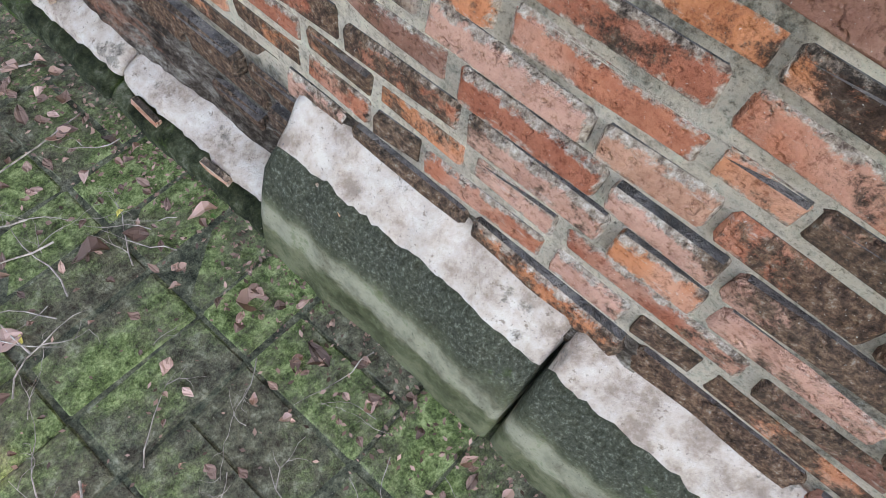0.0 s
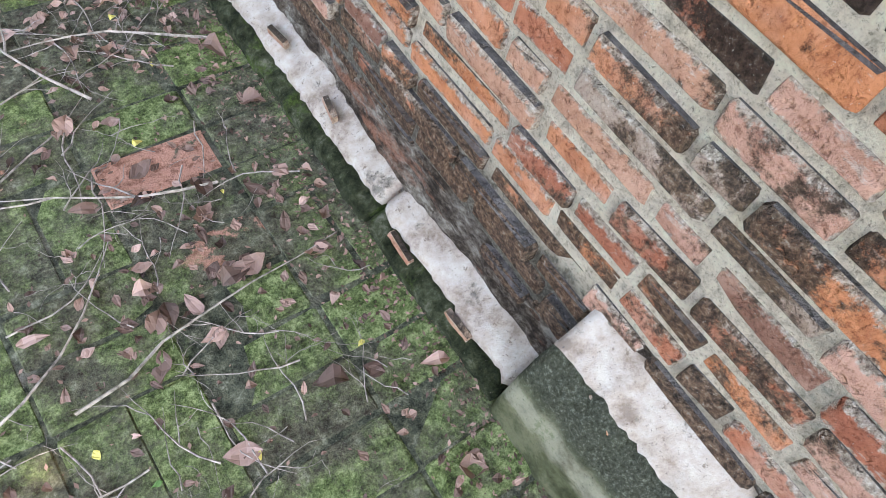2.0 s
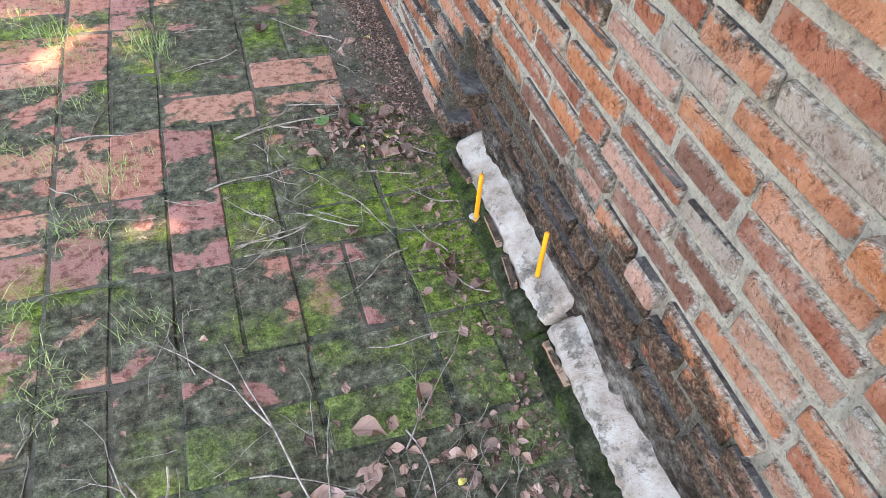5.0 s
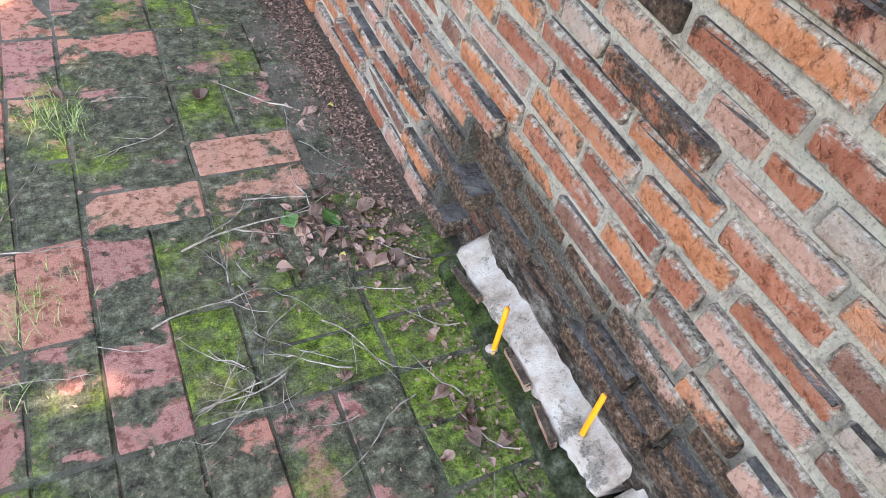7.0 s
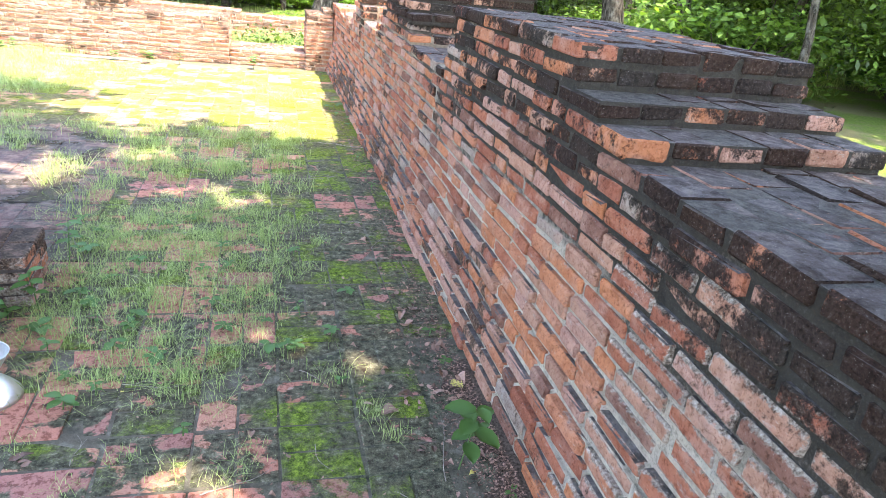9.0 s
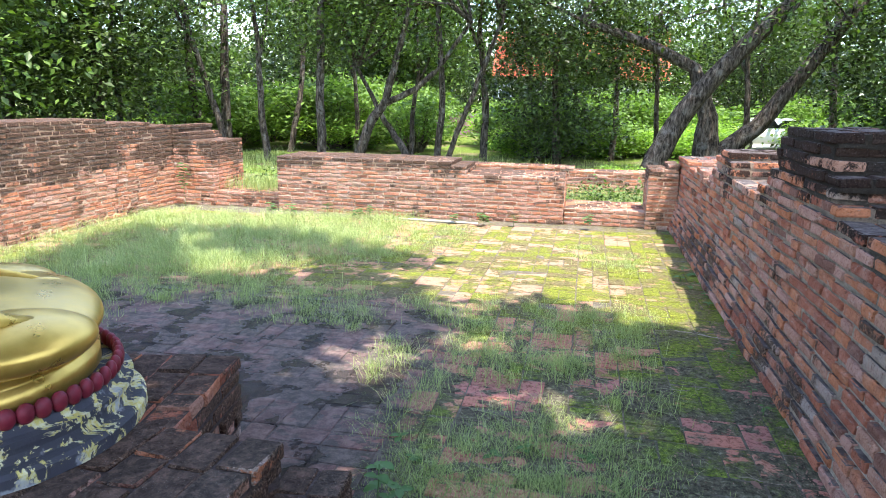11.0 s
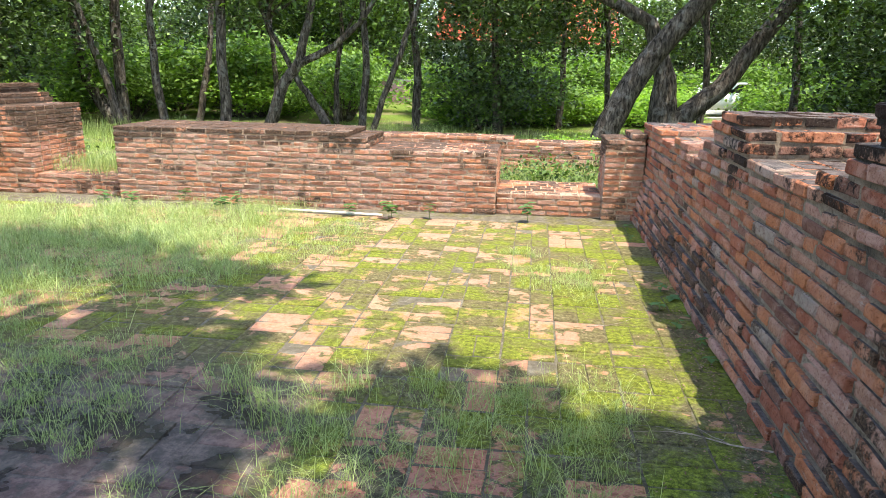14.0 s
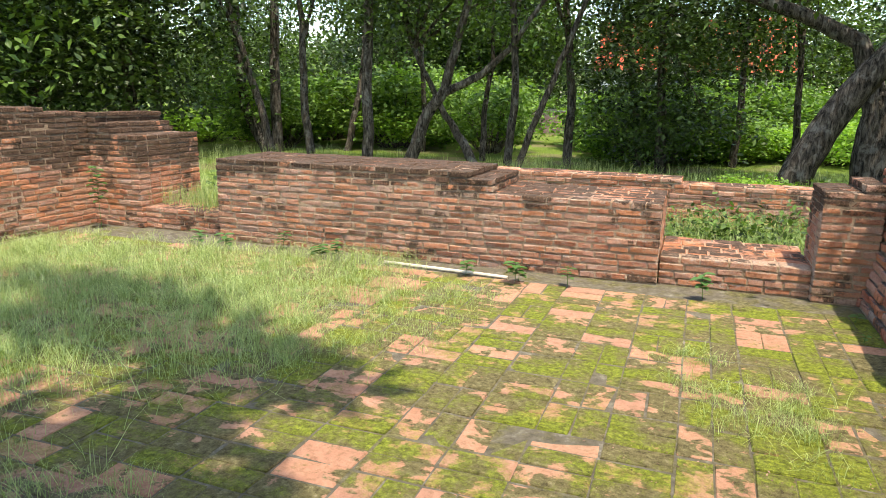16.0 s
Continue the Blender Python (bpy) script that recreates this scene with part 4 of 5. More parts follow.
car(pose(6.6, 31.5, GROUND + 0.02, 0, 0, 12))
car(pose(12.5, 33.5, GROUND + 0.02, 0, 0, 8))
road = tagged(boxes("road", [(5, 40, 30.2, 36, GROUND - 0.2, GROUND + 0.08)], plain("pale_concrete", (0.38, 0.36, 0.33), 0.9, 0.2, 2)), "pale concrete drive beyond the trees", "road", kind="structure")

# ---- the plastered ledge at the foot of the long wall ----
def loft(name, rows, material, parent, label=""):
    """A skin over rows of equally many points."""
    k = len(rows[0])
    verts = [p for r in rows for p in r]
    faces = [(i * k + j, i * k + j + 1, (i + 1) * k + j + 1, (i + 1) * k + j) for i in range(len(rows) - 1) for j in range(k - 1)]
    return mesh_object(name, verts, faces, material, parent, label, smooth=True)


ledge = new("plaster_ledge")
tagged(ledge, "mouldy plaster ledge with broken white lime edge", "ledge", kind="structure")


def ledge_section(y, high):
    """Profile from the floor to the wall at that place along the walk."""
    w = 0.012 * wob(y * 4, 1) + 0.007 * wob(y * 15, 2) + 0.004 * wob(y * 44, 14)
    if high:
        crest = 0.312 + 0.034 * wob(y * 4, 3) + 0.016 * wob(y * 19, 4) + 0.014 * wob(y * 47, 12) + 0.008 * wob(y * 95, 16)
        return [(-0.152 + w, -0.02), (-0.150 + w, 0.06), (-0.143 + w, 0.14), (-0.130 + w, 0.21), (-0.108 + w * 1.5, crest * 0.5 + 0.125), (-0.084 + w, crest), (-0.066 + w, crest + 0.008)], [(-0.080 + w, crest - 0.012), (-0.068 + w, crest + 0.012), (-0.046, crest + 0.040), (-0.018, 0.395 + 0.014 * wob(y * 9, 5)), (0.03, 0.43)]
    curb = 0.045 + 0.016 * wob(y * 7, 6) + 0.016 * wob(y * 26, 7)
    edge = -0.094 + 0.014 * wob(y * 4.3, 8) + 0.007 * wob(y * 33, 9) + 0.007 * wob(y * 60, 13)
    return [(-0.142 + w, -0.02), (-0.140 + w, curb * 0.7), (-0.128 + w, curb), (-0.110 + w * 0.5, curb + 0.006), (edge, curb + 0.012), (edge + 0.01, curb + 0.0), (edge + 0.02, curb - 0.005)], [(edge - 0.004, curb + 0.002), (edge + 0.003, 0.080 + 0.010 * wob(y * 15, 10)), (-0.062, 0.094), (-0.040, 0.104 + 0.014 * wob(y * 11, 11)), (0.0, 0.125)]


# the eroded dark render between the ledge and the brickwork, in long streaks
def streak_material():
    n = Nodes("eroded_render", 0.95)
    st, fine, mid = n.noise(14, 9, 0.8, stretch=(1, 0.6, 1.5)), n.noise(120, 6, 0.85), n.noise(5, 5, 0.7, stretch=(1, 0.35, 2.0))
    c = n.ramp(st, [(0.36, (0.014, 0.011, 0.009)), (0.46, (0.065, 0.046, 0.035)), (0.53, (0.16, 0.125, 0.10)), (0.62, (0.36, 0.31, 0.26))])
    c = n.mix(n.step(mid, 0.55, 0.66, 0, 0.8), c, n.mix(n.step(fine, 0.4, 0.6), (0.20, 0.085, 0.05), (0.38, 0.17, 0.11)))
    c = n.mix(n.step(fine, 0.45, 0.34, 0, 0.8), c, (0.015, 0.013, 0.011))
    c = n.mix(n.step(fine, 0.62, 0.69, 0, 0.6), c, (0.45, 0.43, 0.38))
    return n.done(c, n.calc("ADD", n.calc("MULTIPLY", st, 1.6), n.calc("MULTIPLY", fine, 0.7)), 1.0, 0.022)


M_STREAK = streak_material()
rows = []
for i in range(560):
    y = -8.0 + 6.6 * i / 559
    if i < 297:
        low, high_z, lean = 0.36, 0.44 + 0.03 * wob(y * 1.3, 20), 0.016
    elif i < 514:
        low, high_z, lean = 0.08, 0.20 + 0.05 * wob(y * 1.1, 21), 0.036
    else:
        low, high_z, lean = -0.02, 0.10 + 0.05 * wob(y * 1.4, 22), 0.035
    row = []
    for j in range(15):
        u = j / 14
        z = low + (high_z - low) * u
        ridge = 0.018 * wob(y * 2.2, z * 34, 3) + 0.012 * wob(y * 8, z * 60, 4) + 0.009 * wob(y * 26, z * 80, 5)
        row.append((-lean * (1 - u) ** 1.3 - ridge * (1 - 0.3 * u) + 0.012 * u + (0.03 if j in (14,) else 0), y, z))
    rows.append(row)
for span in (rows[:297], rows[297:514], rows[514:]):
    loft("render_streak", span, M_STREAK, ledge, "dark eroded render in long streaks")


for y0, y1, high in ((-8.0, -5.170, True), (-5.156, -4.50, True), (-4.488, -3.93, False), (-3.915, -2.655, False), (-2.635, -1.92, False)):
    steps = max(4, int((y1 - y0) / 0.014))
    low_rows, top_rows = [], []
    for i in range(steps + 1):
        y = y0 + (y1 - y0) * i / steps
        bend = 0.008 * (1 if i in (0, steps) else 0)
        a, b = ledge_section(y, high)
        low_rows.append([(x + bend, y, z - bend) for x, z in a])
        top_rows.append([(x + bend, y, z - bend * 0.6) for x, z in b])
    cap = lambda rows, end: [[(x + 0.09, y + end, z - 0.02) for x, y, z in rows[0 if end < 0 else -1]]]
    loft("curb", cap(low_rows, -0.008) + low_rows + cap(low_rows, 0.008), M_PLASTER if high else M_CURB, ledge, "dark green mouldy plaster curb")
    loft("lime_edge", cap(top_rows, -0.006) + top_rows + cap(top_rows, 0.006), M_WHITE, ledge, "pinkish white lime plaster strip")
# broken brick bits set in the ledge
crng = random.Random(15)
chips = Pieces("brick_chip", ledge, PIECES, M_END, M_END_J)
for y, x, z, turn, w in ((-4.66, -0.085, 0.300, 80, 0.085), (-2.30, -0.105, 0.062, 86, 0.12), (-2.03, -0.112, 0.058, 97, 0.13), (-2.45, -0.112, 0.055, 83, 0.11), (-2.75, -0.105, 0.05, 92, 0.13), (-3.62, -0.070, 0.112, 80, 0.08), (-3.32, -0.065, 0.110, 95, 0.09), (-4.05, -0.115, 0.05, 88, 0.10), (-4.30, -0.112, 0.05, 94, 0.09)):
    chips.add(pose(x, y, z, crng.uniform(-15, 15), crng.uniform(-8, 8), turn), (w, 0.018, 0.026), True, crng)

# ---- candles ----
M_WAX = Nodes("orange_wax", 0.45)
M_WAX.b.inputs["Subsurface Weight"].default_value = 0.15
M_WAX = M_WAX.done((0.82, 0.26, 0.012))
M_WICK = plain("burnt_wick", (0.05, 0.045, 0.04))


def candle(x, y, z, tall, lean, turn):
    root = new("candle")
    root.matrix_basis = pose(x, y, z, lean, 0, turn)
    tagged(root, "thin orange temple candle standing on the ledge", "candle", "candles on the ledge")
    bm = bmesh.new()
    tube(bm, [(0, 0, -0.012, 0.0072), (0, 0, tall * 0.5, 0.0068), (0, 0, tall - 0.004, 0.0066), (0, 0, tall, 0.004)], 14)
    part("wax", bm, M_WAX, root, smooth=True)
    bm = bmesh.new()
    tube(bm, [(0, 0, tall - 0.002, 0.0012), (0.001, 0, tall + 0.006, 0.001), (0.003, 0, tall + 0.010, 0.0006)], 5)
    part("wick", bm, M_WICK, root)
    bm = bmesh.new()
    bmesh.ops.create_icosphere(bm, subdivisions=2, radius=0.016, matrix=pose(-0.004, 0.004, 0) @ Matrix.Diagonal((1.1, 0.9, 0.3, 1)))
    part("drip_pool", bm, M_WHITE, root, "pale melted wax", smooth=True)


candle(-0.130, -2.228, 0.050, 0.165, -3, 0)
candle(-0.064, -2.512, 0.098, 0.165, -3, 10)

# ---- statue, its base and the brick platform ----
platform = brick_wall("brick_platform", "broken blackened brick platform under the statue", pose(-2.43, 0.05, 0, 0, 0, 88), 1.22, ladder([(0, 0.45)]), 2.7, 41, (M_DARK, M_DARK_J), M_MORTAR_DARK, near=lambda u, z: True, course=0.075, joint=0.012, lengths=(0.2, 0.34), kind="structure", category="platform")
platform_b = brick_wall("brick_platform_rear", "rear part of the blackened brick platform", pose(-2.85, 1.22, 0, 0, 0, 100), 0.85, ladder([(0, 0.445)]), 2.2, 42, (M_DARK, M_DARK_J), M_MORTAR_DARK, near=lambda u, z: False, course=0.0742, joint=0.012, lengths=(0.2, 0.34), category="platform")
platform_c = brick_wall("brick_step", "low dark brick step beside the platform", pose(-2.13, 1.02, 0, 0, 0, 94), 0.42, ladder([(0, 0.27)]), 0.27, 43, (M_DARK, M_DARK_J), M_MORTAR_DARK, near=lambda u, z: True, course=0.066, joint=0.012, lengths=(0.2, 0.3), category="step")


def gold_material():
    n = Nodes("gold_paint", 0.3)
    n.b.inputs["Metallic"].default_value = 0.75
    w = n.noise(6, 5, 0.6)
    return n.done(n.ramp(w, [(0.3, (0.50, 0.30, 0.055)), (0.7, (0.72, 0.47, 0.11))]), n.noise(30, 4), 0.15, 0.004, n.step(w, 0.3, 0.7, 0.26, 0.42))


def peeling_material():
    n = Nodes("peeling_paint", 0.75)
    w = n.noise(7, 6, 0.7, warp=0.6)
    f = n.noise(40, 5, 0.7)
    c = n.mix(n.step(w, 0.50, 0.53), (0.045, 0.043, 0.05), n.mix(n.step(f, 0.4, 0.6), (0.50, 0.40, 0.10), (0.55, 0.50, 0.30)))
    c = n.mix(n.step(n.noise(3.5, 5), 0.55, 0.6, 0, 0.8), c, (0.30, 0.30, 0.30))
    return n.done(c, n.calc("ADD", w, f), 0.5, 0.006)


M_GOLD = gold_material()


def lathe(bm, prof, sides=64, squash=1.0, at=(0, 0, 0)):
    rings = [[bm.verts.new((at[0] + r * math.cos(2 * math.pi * i / sides), at[1] + r * squash * math.sin(2 * math.pi * i / sides), at[2] + z)) for i in range(sides)] for r, z in prof]
    for a, b in zip(rings, rings[1:]):
        for i in range(sides):
            bm.faces.new((a[i], a[(i + 1) % sides], b[(i + 1) % sides], b[i]))
    bm.faces.new(rings[-1])
    bm.faces.new(rings[0][::-1])


STATUE = (-3.70, 1.10, 0.45)
pedestal = new("statue_pedestal")
pedestal.location = STATUE
tagged(pedestal, "round tiered pedestal with peeling black and yellow paint", "pedestal")
bm = bmesh.new()
lathe(bm, [(0.70, 0), (0.70, 0.05), (0.685, 0.065), (0.64, 0.07), (0.63, 0.10), (0.63, 0.125), (0.655, 0.135), (0.655, 0.155), (0.62, 0.16), (0.60, 0.185), (0.59, 0.19)], squash=0.95)
part("plinth", bm, peeling_material(), pedestal, smooth=False)
bm = bmesh.new()
for k in range(60):
    a = 2 * math.pi * k / 60
    bmesh.ops.create_uvsphere(bm, u_segments=8, v_segments=6, radius=1, matrix=Matrix.Translation((0.60 * math.cos(a), 0.57 * math.sin(a), 0.222)) @ Matrix.Rotation(a, 4, "Z") @ Matrix.Diagonal((0.024, 0.034, 0.040, 1)))
part("petal_ring", bm, plain("dark_red_paint", (0.17, 0.015, 0.025), 0.5), pedestal, "dark red lotus petal ring", smooth=True)

bm = bmesh.new()
ARMS = [[(0.34, -0.02, 0.92), (0.43, 0.02, 0.74), (0.45, 0.10, 0.60), (0.44, 0.24, 0.55)], [(-0.28, -0.02, 0.93), (-0.355, 0.02, 0.72), (-0.36, 0.12, 0.58), (-0.12, 0.30, 0.56)]]


def blob(x, y, z, rx, ry, rz, turn=0):
    bmesh.ops.create_uvsphere(bm, u_segments=40, v_segments=24, radius=1, matrix=pose(x, y, z, 0, 0, turn) @ Matrix.Diagonal((rx, ry, rz, 1)))


lathe(bm, [(0.51, 0.25), (0.525, 0.26), (0.525, 0.335), (0.50, 0.345), (0.50, 0.36), (0.515, 0.41), (0.49, 0.44)], squash=0.92)
blob(0.0, 0.16, 0.50, 0.60, 0.34, 0.11)
blob(0.40, 0.14, 0.50, 0.24, 0.28, 0.11)
blob(-0.40, 0.14, 0.50, 0.24, 0.28, 0.11)
blob(0, -0.06, 0.55, 0.30, 0.24, 0.20)
blob(0, -0.06, 0.74, 0.245, 0.19, 0.27)
blob(0, -0.06, 0.90, 0.37, 0.18, 0.16)
blob(0, -0.05, 1.06, 0.09, 0.09, 0.14)
for a in ARMS:
    tube(bm, [(*a[0], 0.078), (*a[1], 0.066), (*a[2], 0.055), (*a[3], 0.045)], 20)
    blob(*a[0], 0.088, 0.088, 0.088)
    blob(*a[2], 0.057, 0.057, 0.057)
    blob(*a[3], 0.055, 0.10, 0.04)
blob(0, 0.0, 1.24, 0.135, 0.155, 0.175)
blob(0, -0.01, 1.42, 0.075, 0.08, 0.075)
for k in range(9):
    for i in range(26):
        za, aa = -0.15 + k * 0.19, 2 * math.pi * (i + 0.5 * (k % 2)) / 26
        if math.sin(aa) > 0.55 and k < 5 or abs(za) > 1:
            continue
        c = math.sqrt(1 - min(1, za * za))
        p = Vector((0.135 * c * math.cos(aa), 0.155 * c * math.sin(aa), 1.24 + 0.175 * za))
        bmesh.ops.create_icosphere(bm, subdivisions=1, radius=0.015, matrix=Matrix.Translation(p))
tube(bm, [(0, -0.01, 1.46, 0.05), (0, -0.01, 1.52, 0.03), (0, -0.01, 1.60, 0.015), (0, -0.01, 1.66, 0.003)], 16)
tube(bm, [(-0.24, 0.08, 1.02, 0.02), (0.0, -0.25, 0.86, 0.02), (0.2, -0.21, 0.70, 0.026), (0.25, -0.14, 0.62, 0.03)], 10)
me = bpy.data.meshes.new("statue")
bm.to_mesh(me)
bm.free()
me.materials.append(M_GOLD)
me.polygons.foreach_set("use_smooth", [True] * len(me.polygons))
statue = tagged(new("statue", me), "gold painted seated statue on a round pedestal", "statue")
statue.matrix_basis = pose(STATUE[0], STATUE[1], STATUE[2] - 0.02, 0, 0, -40) @ Matrix.Diagonal((1.08, 1.08, 0.93, 1))

# ---- metal bowl on the floor ----
M_STEEL = plain("dull_aluminium", (0.62, 0.60, 0.56), 0.32, 0.12, 25, 0.9)
bowl = new("offering_bowl")
bowl.location = (-2.09, 0.29, 0.004)
tagged(bowl, "dented aluminium bowl on an upturned foot, with water", "bowl")
bm = bmesh.new()
lathe(bm, [(0.125, 0), (0.12, 0.012), (0.105, 0.03), (0.08, 0.06), (0.05, 0.085), (0.045, 0.09)], 40)
part("foot", bm, M_STEEL, bowl, smooth=True)
bm = bmesh.new()
lathe(bm, [(0.042, 0.088), (0.05, 0.10), (0.046, 0.115), (0.065, 0.135), (0.082, 0.165), (0.095, 0.195), (0.099, 0.197), (0.092, 0.193), (0.08, 0.166), (0.06, 0.15)], 40)
part("cup", bm, M_STEEL, bowl, smooth=True)

# ---- fallen leaves and twigs ----
def dry_leaf(seed):
    r = random.Random(seed)
    bm = bmesh.new()
    rows = []
    curl, ln, wd = r.uniform(0.10, 0.5), 1.0, r.uniform(0.26, 0.36)
    for i in range(6):
        u = i / 5
        w = wd * math.sin(math.pi * min(1, u ** 0.8 * 0.96 + 0.04)) ** 1.1 * r.uniform(0.75, 1.1) + 0.008
        rows.append([bm.verts.new((u - 0.5, w * k, abs(k) ** 1.3 * w * curl * 2.2 * (1 if k > 0 else 0.5) + 0.35 * curl * math.sin(u * 5 + seed) + r.uniform(-0.05, 0.05) + 0.06)) for k in (-1, -0.5, 0, 0.5, 1)])
    for a, b in zip(rows, rows[1:]):
        for k in range(4):
            bm.faces.new((a[k], a[k + 1], b[k + 1], b[k]))
    v = np.array([p.co[:] for p in bm.verts])
    f = [[p.index for p in q.verts] for q in bm.faces] if not bm.verts.index_update() else []
    bm.free()
    return v, f


LEAVES = [dry_leaf(k) for k in range(6)]


def litter_spot(r):
    """A place on the floor where leaves gather: along the wall's foot and in heaps, thinner elsewhere."""
    k = r.random()
    if k < 0.22:
        return -0.16 - abs(r.gauss(0, 0.13)), r.uniform(-5.3, 1.6)
    if k < 0.34:
        return r.gauss(-0.36, 0.13), r.gauss(-1.72, 0.10)
    if k < 0.46:
        return r.gauss(-0.45, 0.14), r.gauss(-2.95, 0.16)
    if k < 0.58:
        return r.gauss(-0.62, 0.16), r.gauss(-3.75, 0.25)
    if k < 0.68:
        return r.gauss(-0.30, 0.10), r.gauss(0.35, 0.40)
    return (r.uniform(-1.9, -0.18), r.uniform(-5.4, 2.2)) if k < 0.86 else (r.uniform(-1.1, -0.18), r.uniform(-5.2, -3.6))


lrng = random.Random(8)
leaf_meshes = {}
bulk_v, bulk_f, base = [], [], 0
for k in range(1150):
    x, y = litter_spot(lrng)
    if x > -0.17:
        x = -0.17 - lrng.random() * 0.1
    size = lrng.uniform(0.012, 0.042) if lrng.random() < 0.9 else lrng.uniform(0.05, 0.085)
    colour = M_YELLOW if lrng.random() < 0.06 else (M_WEED if lrng.random() < 0.04 else M_DRY_ONE)
    which = lrng.randrange(6)
    m = pose(x, y, 0.003, lrng.gauss(0, 7), lrng.gauss(0, 7), lrng.uniform(0, 360)) @ Matrix.Diagonal((size, size * lrng.uniform(0.8, 1.2), size, 1))
    v, f = LEAVES[which]
    if y < 0.3 and k < 290:
        key = (which, colour.name)
        if key not in leaf_meshes:
            me = bpy.data.meshes.new("leaf")
            me.from_pydata(v.tolist(), [], f)
            me.materials.append(colour)
            leaf_meshes[key] = me
        ob = new("leaf", leaf_meshes[key])
        ob.matrix_basis = m
        tagged(ob, {"yellow_leaf": "small yellow fallen leaf on mossy paving", "weed_leaf": "fresh green fallen leaf on mossy paving"}.get(colour.name, "dry pinkish brown fallen leaf on mossy paving"), "leaf", "fallen leaves")
    else:
        a = np.array(m)
        bulk_v.append(v @ a[:3, :3].T + a[:3, 3])
        bulk_f += [[i + base for i in q] for q in f]
        base += len(v)
tagged(mesh_object("leaf_litter", np.concatenate(bulk_v).tolist(), bulk_f, M_DRY), "dry brown leaf litter scattered over paving", "leaves", kind="stuff")

# crumbs of leaf and earth along the wall
frng = np.random.default_rng(4)
n = 13000
fx = -0.13 - np.abs(frng.normal(0, 0.10, n))
fy = frng.uniform(-5.4, 6.0, n)
pick = frng.random(n)
fx = np.where(pick < 0.25, frng.uniform(-1.8, -0.15, n), fx)
fy = np.where((pick > 0.25) & (pick < 0.6), frng.normal(-0.7, 0.75, n), fy)
cs = frng.uniform(0.002, 0.009, (n, 1))
ang = frng.uniform(0, 6.28, n)
dd = np.stack([np.cos(ang), np.sin(ang), frng.uniform(-0.3, 0.5, n)], 1)
ss = np.stack([-np.sin(ang), np.cos(ang), frng.uniform(-0.4, 0.4, n)], 1)
cc = np.stack([fx, fy, np.where((fx > -0.36) & (fy > -1.72) & (fy < 0.42), frng.uniform(0.012, 0.032, n), 0.006)], 1)
v = np.stack([cc - dd * cs, cc + ss * cs * 0.5, cc + dd * cs, cc - ss * cs * 0.5], 1).reshape(-1, 3)
tagged(mesh_object("leaf_crumbs", v.tolist(), np.arange(n * 4).reshape(-1, 4).tolist(), M_DRY), "crumbled leaves and bark bits along the wall", "litter", kind="stuff")


def twig_mesh(seed, forks):
    r = random.Random(seed)
    bm = bmesh.new()

    def grow(x, y, z, a, length, rad, depth):
        pts, n = [(x, y, z, rad)], 6
        for i in range(n):
            a += r.gauss(0, 0.22)
            x, y = x + math.cos(a) * length / n, y + math.sin(a) * length / n
            z = max(0.003, z + r.gauss(0, 0.006))
            pts.append((x, y, z, rad * (1 - 0.75 * (i + 1) / n)))
            if depth and r.random() < forks:
                grow(x, y, z, a + r.choice((-1, 1)) * r.uniform(0.4, 1.1), length * r.uniform(0.3, 0.6), rad * 0.6, depth - 1)
        tube(bm, pts, 5)

    grow(-0.5, 0, 0.012, 0, 1.0, 0.010, 2)
    me = bpy.data.meshes.new("twig")
    bm.to_mesh(me)
    bm.free()
    me.materials.append(M_TWIG)
    return me


TWIGS = [twig_mesh(600 + k, (0.12, 0.2, 0.32)[k % 3]) for k in range(9)]


def lay_twig(x, y, length, turn, k, name="twig", label="thin dry grey twig lying on mossy paving"):
    ob = new(name, TWIGS[k])
    ob.matrix_basis = pose(x, y, 0.004, 0, 0, turn) @ Matrix.Diagonal((length, length * (0.55 if name == "branch" else 0.9), min(length, 0.6), 1))
    tagged(ob, label, "twig", "fallen twigs")


trng = random.Random(99)
for k in range(262):
    if k % 5 == 0:
        x, y = trng.uniform(-1.1, -0.24), trng.uniform(-5.1, -4.0)
    elif trng.random() < 0.6:
        cx, cy, sp = trng.choice(((-0.62, -3.55, 0.2), (-0.45, -2.9, 0.18), (-0.62, -2.1, 0.25), (-0.5, -1.75, 0.2), (-0.95, -2.8, 0.25), (-0.9, -4.1, 0.22), (-0.75, -3.75, 0.2), (-0.5, -3.3, 0.2)))
        x, y = trng.gauss(cx, sp), trng.gauss(cy, sp)
    else:
        x, y = trng.uniform(-1.7, -0.25), trng.uniform(-5.2, 3.5)
    lay_twig(min(x, -0.26), y, trng.uniform(0.07, 0.30), trng.uniform(0, 360), trng.randrange(9))
for x, y, length, turn, k in ((-0.55, -4.02, 0.75, 2, 0), (-0.78, -2.85, 0.85, 118, 3), (-0.45, -3.0, 0.6, 150, 6), (-1.12, -1.45, 0.42, 60, 0), (-0.55, -1.62, 0.45, 15, 3), (-0.8, -3.3, 0.5, 40, 7), (-0.33, -0.2, 0.4, 70, 4), (-0.42, -1.05, 0.34, 130, 0), (-0.9, -3.9, 0.7, 25, 6), (-0.7, -3.55, 0.6, 165, 3), (-0.85, -3.2, 0.55, 10, 4), (-0.4, -2.65, 0.45, 60, 7), (-1.05, -3.7, 0.5, 75, 1), (-0.35, 4.25, 0.5, 170, 3), (-0.6, 5.6, 0.4, 20, 6)):
    lay_twig(x, y, length, turn, k, "branch", "long dry branch lying on mossy paving")

